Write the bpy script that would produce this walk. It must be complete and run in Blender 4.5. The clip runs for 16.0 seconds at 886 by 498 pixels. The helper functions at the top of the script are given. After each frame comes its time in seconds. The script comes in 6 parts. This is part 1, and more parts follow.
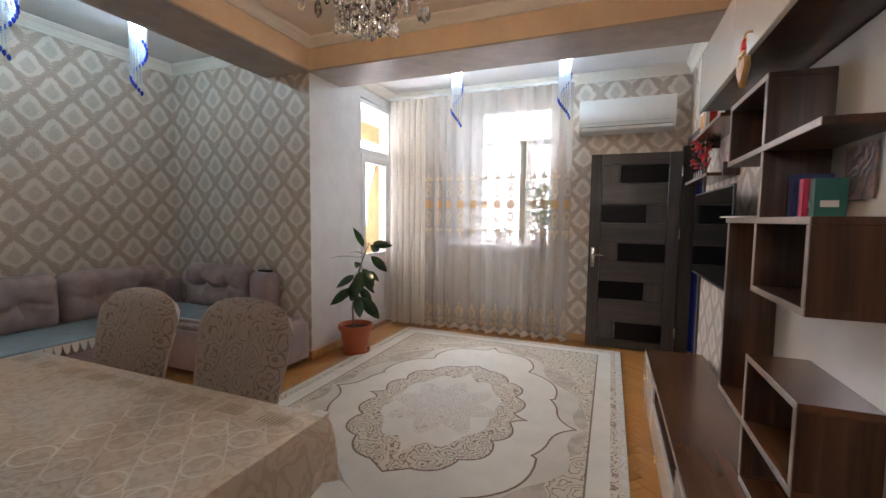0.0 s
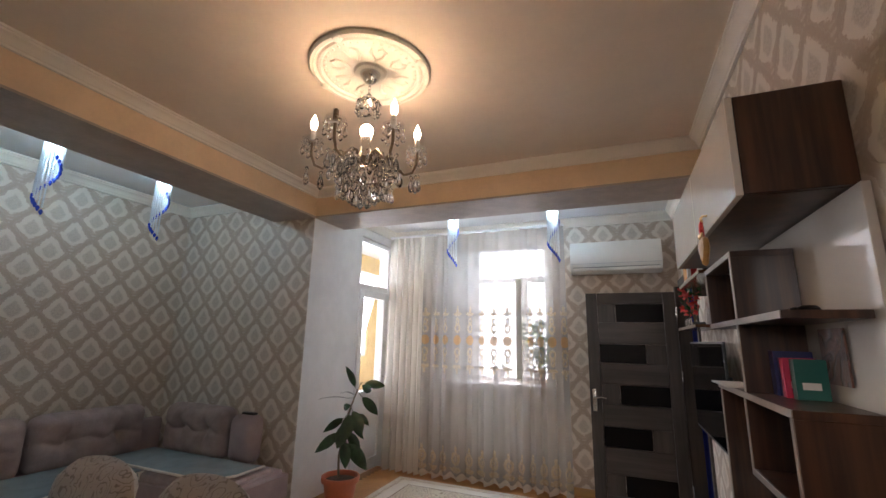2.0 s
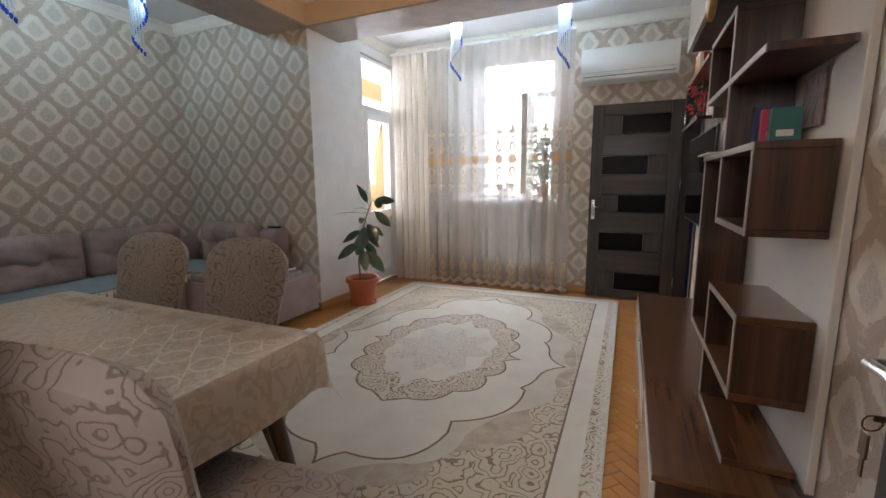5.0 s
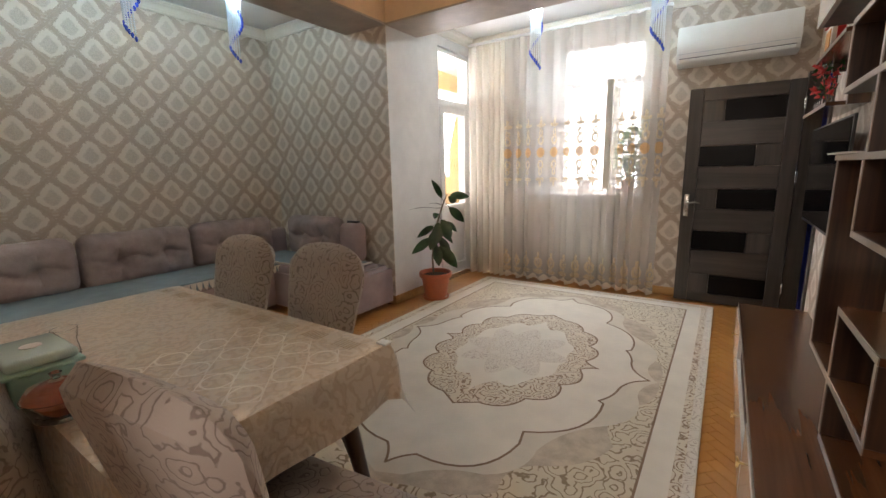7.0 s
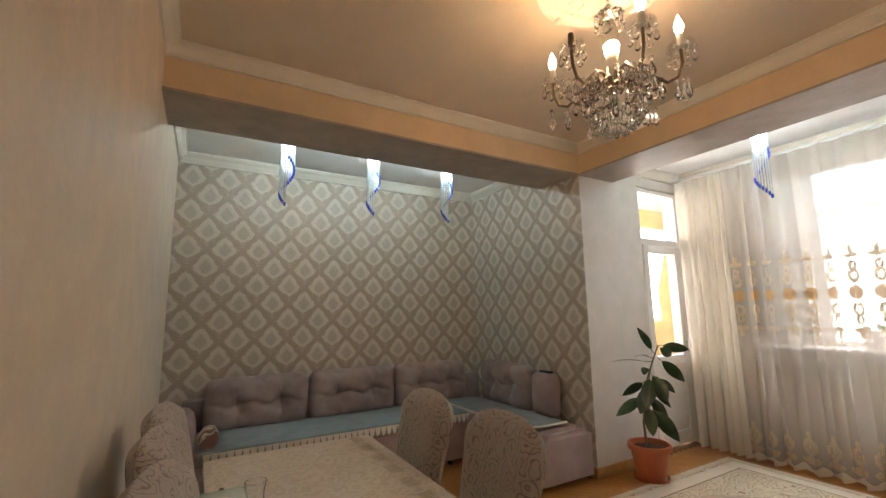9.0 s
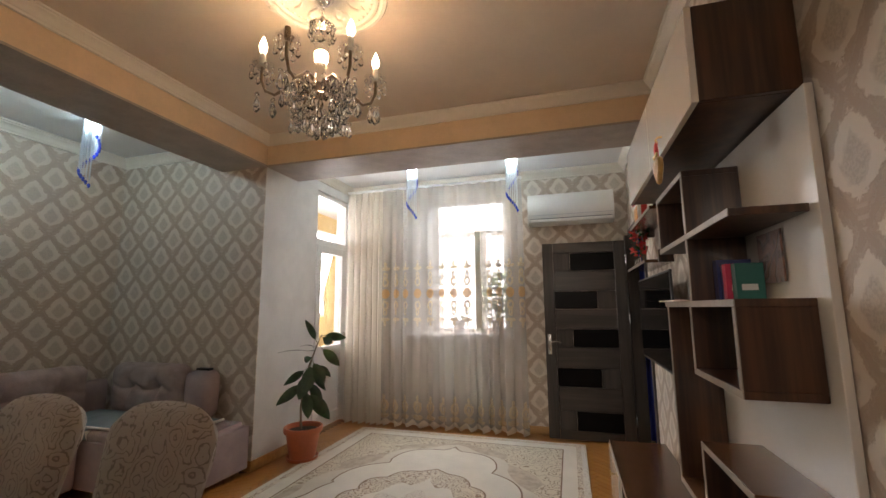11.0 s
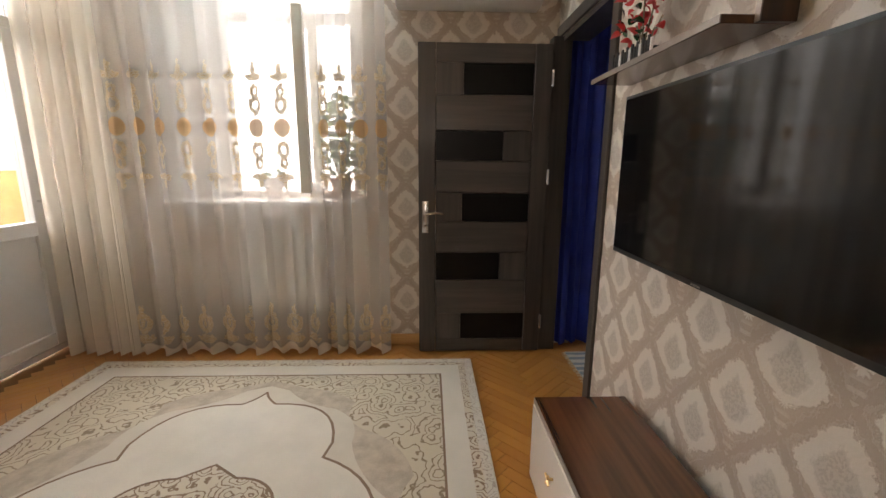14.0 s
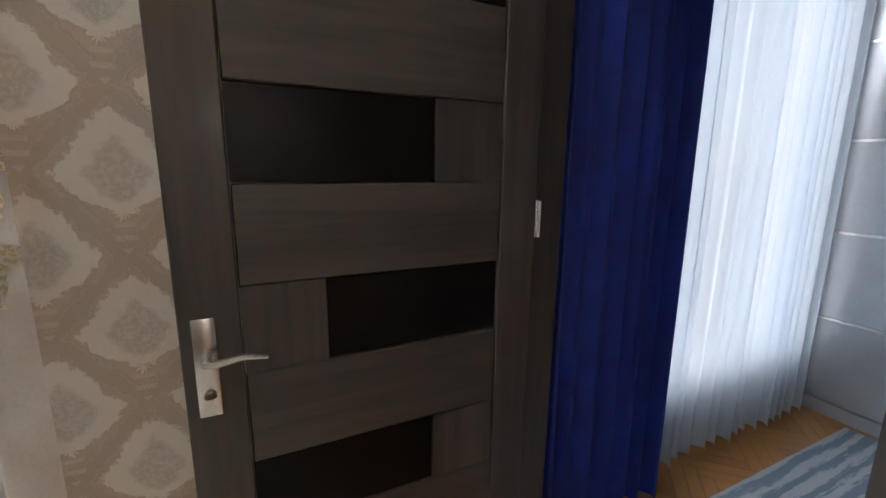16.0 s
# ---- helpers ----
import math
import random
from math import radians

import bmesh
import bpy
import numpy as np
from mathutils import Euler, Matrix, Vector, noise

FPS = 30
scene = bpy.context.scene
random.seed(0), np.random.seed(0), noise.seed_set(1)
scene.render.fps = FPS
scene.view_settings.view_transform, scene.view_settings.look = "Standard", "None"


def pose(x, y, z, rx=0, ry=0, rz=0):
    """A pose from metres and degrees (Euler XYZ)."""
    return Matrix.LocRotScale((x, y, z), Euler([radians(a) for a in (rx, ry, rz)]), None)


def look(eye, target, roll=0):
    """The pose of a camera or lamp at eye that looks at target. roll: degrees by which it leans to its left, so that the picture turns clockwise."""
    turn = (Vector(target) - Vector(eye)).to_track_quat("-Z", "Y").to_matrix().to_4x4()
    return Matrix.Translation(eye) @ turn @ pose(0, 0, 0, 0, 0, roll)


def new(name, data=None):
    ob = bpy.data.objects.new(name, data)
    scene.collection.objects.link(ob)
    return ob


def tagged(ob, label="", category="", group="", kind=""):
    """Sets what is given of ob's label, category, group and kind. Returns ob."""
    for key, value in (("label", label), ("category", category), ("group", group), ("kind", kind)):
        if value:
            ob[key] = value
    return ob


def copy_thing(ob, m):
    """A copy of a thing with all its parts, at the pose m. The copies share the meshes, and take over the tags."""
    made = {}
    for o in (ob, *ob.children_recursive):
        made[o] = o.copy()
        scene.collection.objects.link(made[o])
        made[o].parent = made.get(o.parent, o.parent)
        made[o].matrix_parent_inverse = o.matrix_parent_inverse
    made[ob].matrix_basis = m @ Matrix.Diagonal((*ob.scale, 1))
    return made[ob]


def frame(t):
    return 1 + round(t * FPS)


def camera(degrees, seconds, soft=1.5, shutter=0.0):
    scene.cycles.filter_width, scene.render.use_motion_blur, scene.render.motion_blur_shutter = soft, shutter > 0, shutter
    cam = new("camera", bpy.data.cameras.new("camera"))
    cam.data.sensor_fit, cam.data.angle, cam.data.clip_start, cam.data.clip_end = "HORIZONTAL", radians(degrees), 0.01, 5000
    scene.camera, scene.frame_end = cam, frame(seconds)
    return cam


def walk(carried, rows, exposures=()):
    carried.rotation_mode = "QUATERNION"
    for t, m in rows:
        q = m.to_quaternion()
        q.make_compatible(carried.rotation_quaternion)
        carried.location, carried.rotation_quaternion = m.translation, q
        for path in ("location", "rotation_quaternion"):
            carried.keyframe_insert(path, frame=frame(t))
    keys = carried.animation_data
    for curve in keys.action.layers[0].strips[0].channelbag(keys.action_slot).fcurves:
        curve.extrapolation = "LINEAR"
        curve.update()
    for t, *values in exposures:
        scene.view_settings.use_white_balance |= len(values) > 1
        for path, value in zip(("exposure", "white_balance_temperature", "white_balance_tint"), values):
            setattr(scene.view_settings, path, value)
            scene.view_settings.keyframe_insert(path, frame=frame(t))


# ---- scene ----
cam = camera(93.2, 16.0)
PATH = [
    (0, (0.347, 0.13, 1.347), (-0.393, 1.983, 1.202), 0.7),
    (0.5, (0.353, 0.121, 1.393), (-0.39, 1.97, 1.22), 2.1),
    (1, (0.393, 0.123, 1.481), (-0.375, 1.967, 1.593), 1.9),
    (1.5, (0.421, 0.122, 1.541), (-0.337, 1.923, 1.966), 1.8),
    (2, (0.435, 0.125, 1.519), (-0.315, 1.93, 1.941), 1.3),
    (2.5, (0.442, 0.102, 1.477), (-0.31, 1.914, 1.865), 0.5),
    (3, (0.461, 0.088, 1.425), (-0.303, 1.92, 1.669), -0.0),
    (3.5, (0.486, 0.076, 1.355), (-0.296, 1.915, 1.429), -0.2),
    (4, (0.509, 0.044, 1.289), (-0.28, 1.879, 1.176), -0.5),
    (4.2, (0.521, 0.05, 1.267), (-0.271, 1.878, 1.088), -0.4),
    (6.3, (0.508, 0.071, 1.259), (-0.299, 1.864, 0.896), -0.2),
    (6.5, (0.528, 0.09, 1.266), (-0.333, 1.858, 0.904), -0.1),
    (7, (0.48, 0.118, 1.334), (-0.616, 1.75, 0.966), -1.1),
    (7.5, (0.389, 0.18, 1.323), (-0.867, 1.698, 0.983), -1.3),
    (8, (0.351, 0.294, 1.308), (-1.169, 1.555, 0.993), -0.3),
    (8.5, (0.329, 0.265, 1.358), (-1.366, 1.313, 1.184), -0.6),
    (9, (0.4, 0.286, 1.412), (-1.313, 1.274, 1.707), -0.9),
    (9.5, (0.395, 0.226, 1.463), (-0.898, 1.658, 1.99), -0.6),
    (10, (0.395, 0.172, 1.462), (-0.301, 1.976, 1.974), -0.5),
    (10.2, (0.424, 0.137, 1.445), (-0.208, 1.971, 1.93), -0.3),
    (12.3, (0.341, 0.591, 1.259), (0.073, 2.55, 0.958), 1.8),
    (12.5, (0.369, 0.747, 1.26), (0.209, 2.707, 0.894), 2.0),
    (13, (0.366, 1.159, 1.286), (0.241, 3.118, 0.899), 1.1),
    (13.5, (0.257, 1.633, 1.261), (0.33, 3.594, 0.878), 2.2),
    (14, (0.204, 2.074, 1.303), (0.27, 4.032, 0.905), 0.4),
    (14.5, (0.08, 2.584, 1.315), (0.208, 4.541, 0.923), 1.3),
    (15, (0.133, 3.027, 1.313), (0.231, 4.99, 0.943), -0.1),
    (15.5, (0.123, 3.498, 1.316), (0.577, 5.411, 0.954), 1.4),
    (16, (0.264, 3.919, 1.361), (1.116, 5.686, 0.971), 0.7),
]
EXPOSURES = [(0, -0.12, 6350, 19), (1.5, -0.45, 6300, 19), (2.5, -0.45, 6250, 19), (3, -0.42, 6000, 16), (4, -0.27, 5750, 14), (6.5, -0.02, 6900, 18), (7.5, 0.0, 6800, 15), (8.5, -0.12, 6750, 15), (9, -0.14, 7450, 16), (9.5, -0.4, 7700, 18), (10, -0.55, 7200, 17), (12.5, -0.2, 7050, 18), (13.5, -0.22, 7350, 17), (14.5, -0.34, 7250, 16), (15.0, -0.36, 6850, 14), (15.5, -0.36, 6600, 14), (16, 0.0, 6400, 14)]
walk(cam, [(t, look(eye, target, roll)) for t, eye, target, roll in PATH], EXPOSURES)

# ---- world and large lights ----
world = bpy.data.worlds.new("sky")
scene.world = world
world.use_nodes = True
_bg = world.node_tree.nodes["Background"]
_sky = world.node_tree.nodes.new("ShaderNodeTexSky")
_sky.sky_type = "NISHITA"
_sky.sun_disc = False
_sky.sun_elevation = radians(50)
_sky.sun_rotation = radians(200)
world.node_tree.links.new(_sky.outputs[0], _bg.inputs[0])
_bg.inputs[1].default_value = 0.12


def sun_lamp():
    d = bpy.data.lights.new("sun", "SUN")
    d.energy, d.angle, d.color = 2.5, radians(0.6), (1, 0.95, 0.87)
    new("sun", d).matrix_world = look((0, -20, 30), (0, 4, 0))


def area_lamp(name, eye, target, w, h, watts, colour):
    d = bpy.data.lights.new(name, "AREA")
    d.shape, d.size, d.size_y, d.energy, d.color = "RECTANGLE", w, h, watts, colour
    new(name, d).matrix_world = look(eye, target)


def point_lamp(name, at, watts, colour, radius=0.03):
    d = bpy.data.lights.new(name, "POINT")
    d.energy, d.color, d.shadow_soft_size = watts, colour, radius
    new(name, d).location = at


W_SKY = (0.93, 0.97, 1.0)
sun_lamp()
area_lamp("window_daylight", (-0.73, 5.8, 3.08), (-0.73, 4.8, 1.7), 2.2, 0.8, 190, W_SKY)
area_lamp("balcony_daylight", (-3.75, 5.15, 1.9), (-2.2, 4.6, 1.3), 2.2, 1.3, 290, W_SKY)
area_lamp("bedroom_daylight", (2.2, 5.45, 1.7), (2.0, 3.5, 1.2), 1.6, 2.0, 0.8, W_SKY)
# fill lamp added behind the camera, where no lamp or window shows
area_lamp("hall_fill", (0.35, -1.6, 2.2), (0.2, 1.5, 1.2), 0.9, 0.9, 24, (1, 0.93, 0.84))

# ---- materials ----
def mat_nodes(name):
    m = bpy.data.materials.new(name)
    m.use_nodes = True
    nt = m.node_tree
    return m, nt, nt.nodes["Principled BSDF"]


def nd(nt, kind, **kw):
    n = nt.nodes.new("ShaderNode" + kind)
    for k, v in kw.items():
        n.inputs[k].default_value = v
    return n


def mth(nt, op, a, b=None, c=None):
    n = nt.nodes.new("ShaderNodeMath")
    n.operation = op
    for i, v in enumerate((a, b, c)):
        if v is None:
            continue
        if isinstance(v, (int, float)):
            n.inputs[i].default_value = v
        else:
            nt.links.new(v, n.inputs[i])
    return n.outputs[0]


def mixc(nt, f, a, b):
    n = nt.nodes.new("ShaderNodeMix")
    n.data_type = "RGBA"
    for i, v in ((0, f), (6, a), (7, b)):
        if isinstance(v, (int, float)):
            n.inputs[i].default_value = v
        elif isinstance(v, tuple):
            n.inputs[i].default_value = (*v, 1)
        else:
            nt.links.new(v, n.inputs[i])
    return n.outputs[2]


def smooth(nt, v, lo, hi):
    n = nt.nodes.new("ShaderNodeMapRange")
    n.interpolation_type = "SMOOTHSTEP"
    n.inputs[1].default_value, n.inputs[2].default_value = lo, hi
    nt.links.new(v, n.inputs[0])
    return n.outputs[0]


def coords(nt, scale=(1, 1, 1), kind="Object"):
    tc = nt.nodes.new("ShaderNodeTexCoord")
    mp = nt.nodes.new("ShaderNodeMapping")
    mp.inputs["Scale"].default_value = scale
    nt.links.new(tc.outputs[kind], mp.inputs[0])
    return mp.outputs[0]


def noise_tex(nt, vec, scale, detail=3.0, rough=0.55):
    n = nd(nt, "TexNoise", Scale=scale, Detail=detail, Roughness=rough)
    nt.links.new(vec, n.inputs["Vector"])
    return n.outputs[0]


def bump(nt, p, h, strength=0.2, dist=0.01):
    b = nd(nt, "Bump", Strength=strength, Distance=dist)
    nt.links.new(h, b.inputs["Height"])
    nt.links.new(b.outputs[0], p.inputs["Normal"])


def plain(name, c, rough=0.5, metal=0.0, vary=0.12, scale=6.0, grain=60.0, bmp=0.08, coat=0.0):
    m, nt, p = mat_nodes(name)
    v = coords(nt)
    a, g = noise_tex(nt, v, scale), noise_tex(nt, v, grain, 2)
    f = mth(nt, "ADD", mth(nt, "MULTIPLY", a, 0.7), mth(nt, "MULTIPLY", g, 0.3))
    lo, hi = tuple(x * (1 - vary) for x in c), tuple(min(1, x * (1 + vary)) for x in c)
    nt.links.new(mixc(nt, smooth(nt, f, 0.3, 0.7), lo, hi), p.inputs["Base Color"])
    p.inputs["Roughness"].default_value = rough
    p.inputs["Metallic"].default_value = metal
    p.inputs["Coat Weight"].default_value = coat
    if bmp:
        bump(nt, p, g, bmp, 0.004)
    return m


def wood(name, dark, light, axis, rough=0.3, coat=0.3, scale=1.0):
    m, nt, p = mat_nodes(name)
    sc = [14 * scale] * 3
    sc["xyz".index(axis)] = 0.9 * scale
    v = coords(nt, tuple(sc))
    a = noise_tex(nt, v, 1.0, 5, 0.6)
    sc2 = [70 * scale] * 3
    sc2["xyz".index(axis)] = 3 * scale
    g = noise_tex(nt, coords(nt, tuple(sc2)), 1.0, 2)
    f = mth(nt, "ADD", mth(nt, "MULTIPLY", a, 0.75), mth(nt, "MULTIPLY", g, 0.25))
    nt.links.new(mixc(nt, smooth(nt, f, 0.34, 0.68), dark, light), p.inputs["Base Color"])
    p.inputs["Roughness"].default_value = rough
    p.inputs["Coat Weight"].default_value = coat
    p.inputs["Coat Roughness"].default_value = 0.15
    bump(nt, p, g, 0.05, 0.002)
    return m


def wallpaper(name, band, rim, heart, px=0.295, pz=0.335):
    """Damask fans in a diamond lattice, half-drop repeat."""
    m, nt, p = mat_nodes(name)
    tc = nt.nodes.new("ShaderNodeTexCoord")
    sep = nt.nodes.new("ShaderNodeSeparateXYZ")
    nt.links.new(tc.outputs["Object"], sep.inputs[0])
    fine = noise_tex(nt, tc.outputs["Object"], 60, 4, 0.65)
    wob = mth(nt, "MULTIPLY", mth(nt, "SUBTRACT", fine, 0.5), 0.22)
    u = mth(nt, "DIVIDE", mth(nt, "ADD", sep.outputs[0], sep.outputs[1]), px)
    v = mth(nt, "DIVIDE", sep.outputs[2], pz)
    ds = []
    for o in (0.0, 0.5):
        a = mth(nt, "ABSOLUTE", mth(nt, "SUBTRACT", mth(nt, "FRACT", mth(nt, "ADD", u, o + 20)), 0.5))
        bb = mth(nt, "SUBTRACT", mth(nt, "FRACT", mth(nt, "ADD", v, o + 20)), 0.5)
        ds.append((mth(nt, "ADD", a, mth(nt, "ABSOLUTE", bb)), a, bb))
    pick = mth(nt, "LESS_THAN", ds[0][0], ds[1][0])
    rest = mth(nt, "SUBTRACT", 1.0, pick)
    d, a0, b0 = [mth(nt, "ADD", mth(nt, "MULTIPLY", pick, ds[0][i]), mth(nt, "MULTIPLY", rest, ds[1][i])) for i in range(3)]
    # the fan opens upwards from a foot below the middle: lobed rim, grey plume inside
    ang = mth(nt, "ARCTAN2", a0, mth(nt, "ADD", b0, 0.24))
    lobe = mth(nt, "ABSOLUTE", mth(nt, "SINE", mth(nt, "MULTIPLY", ang, 5.0)))
    dn = mth(nt, "ADD", d, wob)
    bulge = mth(nt, "MULTIPLY", mth(nt, "MULTIPLY", a0, mth(nt, "ADD", b0, 0.5)), 0.25)
    arch = mth(nt, "MULTIPLY", mth(nt, "SQRT", mth(nt, "ADD", mth(nt, "POWER", mth(nt, "MULTIPLY", a0, 1.15), 2.0), mth(nt, "POWER", b0, 2.0))), 0.28)
    fd = mth(nt, "ADD", mth(nt, "MULTIPLY", dn, 0.77), mth(nt, "ADD", arch, mth(nt, "MULTIPLY", wob, 0.2)))
    df = mth(nt, "SUBTRACT", mth(nt, "ADD", fd, bulge), mth(nt, "MULTIPLY", lobe, 0.045))
    low = mth(nt, "SUBTRACT", 1.0, smooth(nt, b0, -0.25, -0.13))
    df = mth(nt, "ADD", df, mth(nt, "MULTIPLY", low, 0.12))
    fan = mth(nt, "SUBTRACT", 1.0, smooth(nt, df, 0.375, 0.41))
    core = mth(nt, "SUBTRACT", 1.0, smooth(nt, mth(nt, "ADD", df, mth(nt, "MULTIPLY", lobe, 0.05)), 0.20, 0.27))
    vein = mth(nt, "MULTIPLY", core, mth(nt, "ADD", 0.55, mth(nt, "MULTIPLY", smooth(nt, mth(nt, "ADD", noise_tex(nt, tc.outputs["Object"], 120, 2), mth(nt, "MULTIPLY", wob, 2.0)), 0.4, 0.6), 0.45)))
    foot = mth(nt, "MULTIPLY", mth(nt, "MULTIPLY", smooth(nt, mth(nt, "SINE", mth(nt, "MULTIPLY", b0, 75.0)), 0.1, 0.6), mth(nt, "SUBTRACT", 1.0, smooth(nt, a0, 0.05, 0.08))), mth(nt, "SUBTRACT", 1.0, smooth(nt, b0, -0.33, -0.28)))
    line = mth(nt, "MULTIPLY", smooth(nt, dn, 0.405, 0.42), mth(nt, "SUBTRACT", 1.0, smooth(nt, dn, 0.435, 0.45)))
    dark = tuple(x * 0.90 for x in band)
    c = mixc(nt, smooth(nt, dn, 0.37, 0.42), band, dark)
    c = mixc(nt, fan, c, rim)
    c = mixc(nt, vein, c, heart)
    c = mixc(nt, mth(nt, "MULTIPLY", foot, 0.4), c, rim)
    c = mixc(nt, mth(nt, "MULTIPLY", line, 0.18), c, rim)
    stain = noise_tex(nt, tc.outputs["Object"], 3.0, 4)
    c = mixc(nt, mth(nt, "MULTIPLY", smooth(nt, stain, 0.35, 0.75), 0.12), c, tuple(x * 0.7 for x in band))
    nt.links.new(c, p.inputs["Base Color"])
    p.inputs["Roughness"].default_value = 0.42
    p.inputs["Specular IOR Level"].default_value = 0.6
    h = mth(nt, "ADD", mth(nt, "ADD", mth(nt, "SUBTRACT", fan, mth(nt, "MULTIPLY", vein, 0.6)), mth(nt, "MULTIPLY", line, 0.5)), mth(nt, "MULTIPLY", fine, 0.6))
    bump(nt, p, h, 0.5, 0.004)
    return m


def damask(name, a, b, scale=7.0, rough=0.85, amount=1.0):
    m, nt, p = mat_nodes(name)
    v = coords(nt)
    w = noise_tex(nt, v, scale, 2)
    s = mth(nt, "ABSOLUTE", mth(nt, "SINE", mth(nt, "MULTIPLY", w, 17.0)))
    g = noise_tex(nt, v, 160, 2)
    f = mth(nt, "ADD", mth(nt, "MULTIPLY", smooth(nt, s, 0.45, 0.7), 0.75 * amount), mth(nt, "MULTIPLY", g, 0.3))
    nt.links.new(mixc(nt, f, a, b), p.inputs["Base Color"])
    p.inputs["Roughness"].default_value = rough
    p.inputs["Sheen Weight"].default_value = 0.4
    bump(nt, p, mth(nt, "ADD", s, mth(nt, "MULTIPLY", g, 0.6)), 0.3, 0.006)
    return m


def rug_floral(name, ground, figure, scale, mid=0.5):
    m, nt, p = mat_nodes(name)
    v = coords(nt)
    vo = nd(nt, "TexVoronoi", Scale=scale)
    nt.links.new(v, vo.inputs["Vector"])
    w = noise_tex(nt, v, scale * 0.7, 3)
    s = mth(nt, "ABSOLUTE", mth(nt, "SINE", mth(nt, "ADD", mth(nt, "MULTIPLY", vo.outputs["Distance"], 13.0), mth(nt, "MULTIPLY", w, 18.0))))
    g = noise_tex(nt, v, 220, 2)
    f = smooth(nt, mth(nt, "ADD", s, mth(nt, "MULTIPLY", g, 0.25)), mid - 0.1, mid + 0.2)
    nt.links.new(mixc(nt, f, figure, ground), p.inputs["Base Color"])
    p.inputs["Roughness"].default_value = 0.95
    p.inputs["Sheen Weight"].default_value = 0.3
    bump(nt, p, mth(nt, "ADD", f, mth(nt, "MULTIPLY", g, 0.6)), 0.4, 0.004)
    return m


def striped(name, pale, dark):
    """Woven runner: worn stripes across the y way."""
    m, nt, p = mat_nodes(name)
    v = coords(nt, (1, 1, 1))
    sep = nt.nodes.new("ShaderNodeSeparateXYZ")
    nt.links.new(v, sep.inputs[0])
    w = noise_tex(nt, coords(nt, (3, 26, 1)), 1.0, 4, 0.7)
    s = mth(nt, "SINE", mth(nt, "ADD", mth(nt, "MULTIPLY", sep.outputs[1], 90.0), mth(nt, "MULTIPLY", w, 9.0)))
    wear = noise_tex(nt, v, 22, 4, 0.7)
    f = smooth(nt, mth(nt, "ADD", s, mth(nt, "MULTIPLY", wear, 1.6)), 0.3, 1.5)
    nt.links.new(mixc(nt, f, dark, pale), p.inputs["Base Color"])
    p.inputs["Roughness"].default_value = 0.95
    bump(nt, p, noise_tex(nt, v, 220, 2), 0.4, 0.004)
    return m


def glow(name, c, strength):
    m, nt, p = mat_nodes(name)
    p.inputs["Base Color"].default_value = (*c, 1)
    p.inputs["Emission Color"].default_value = (*c, 1)
    p.inputs["Emission Strength"].default_value = strength
    return m


def glass(name, c=(1, 1, 1), rough=0.0, ior=1.5, solid=False):
    m, nt, p = mat_nodes(name)
    p.inputs["Base Color"].default_value = (*c, 1)
    p.inputs["Roughness"].default_value = rough
    p.inputs["IOR"].default_value = ior
    p.inputs["Transmission Weight"].default_value = 1.0
    return m


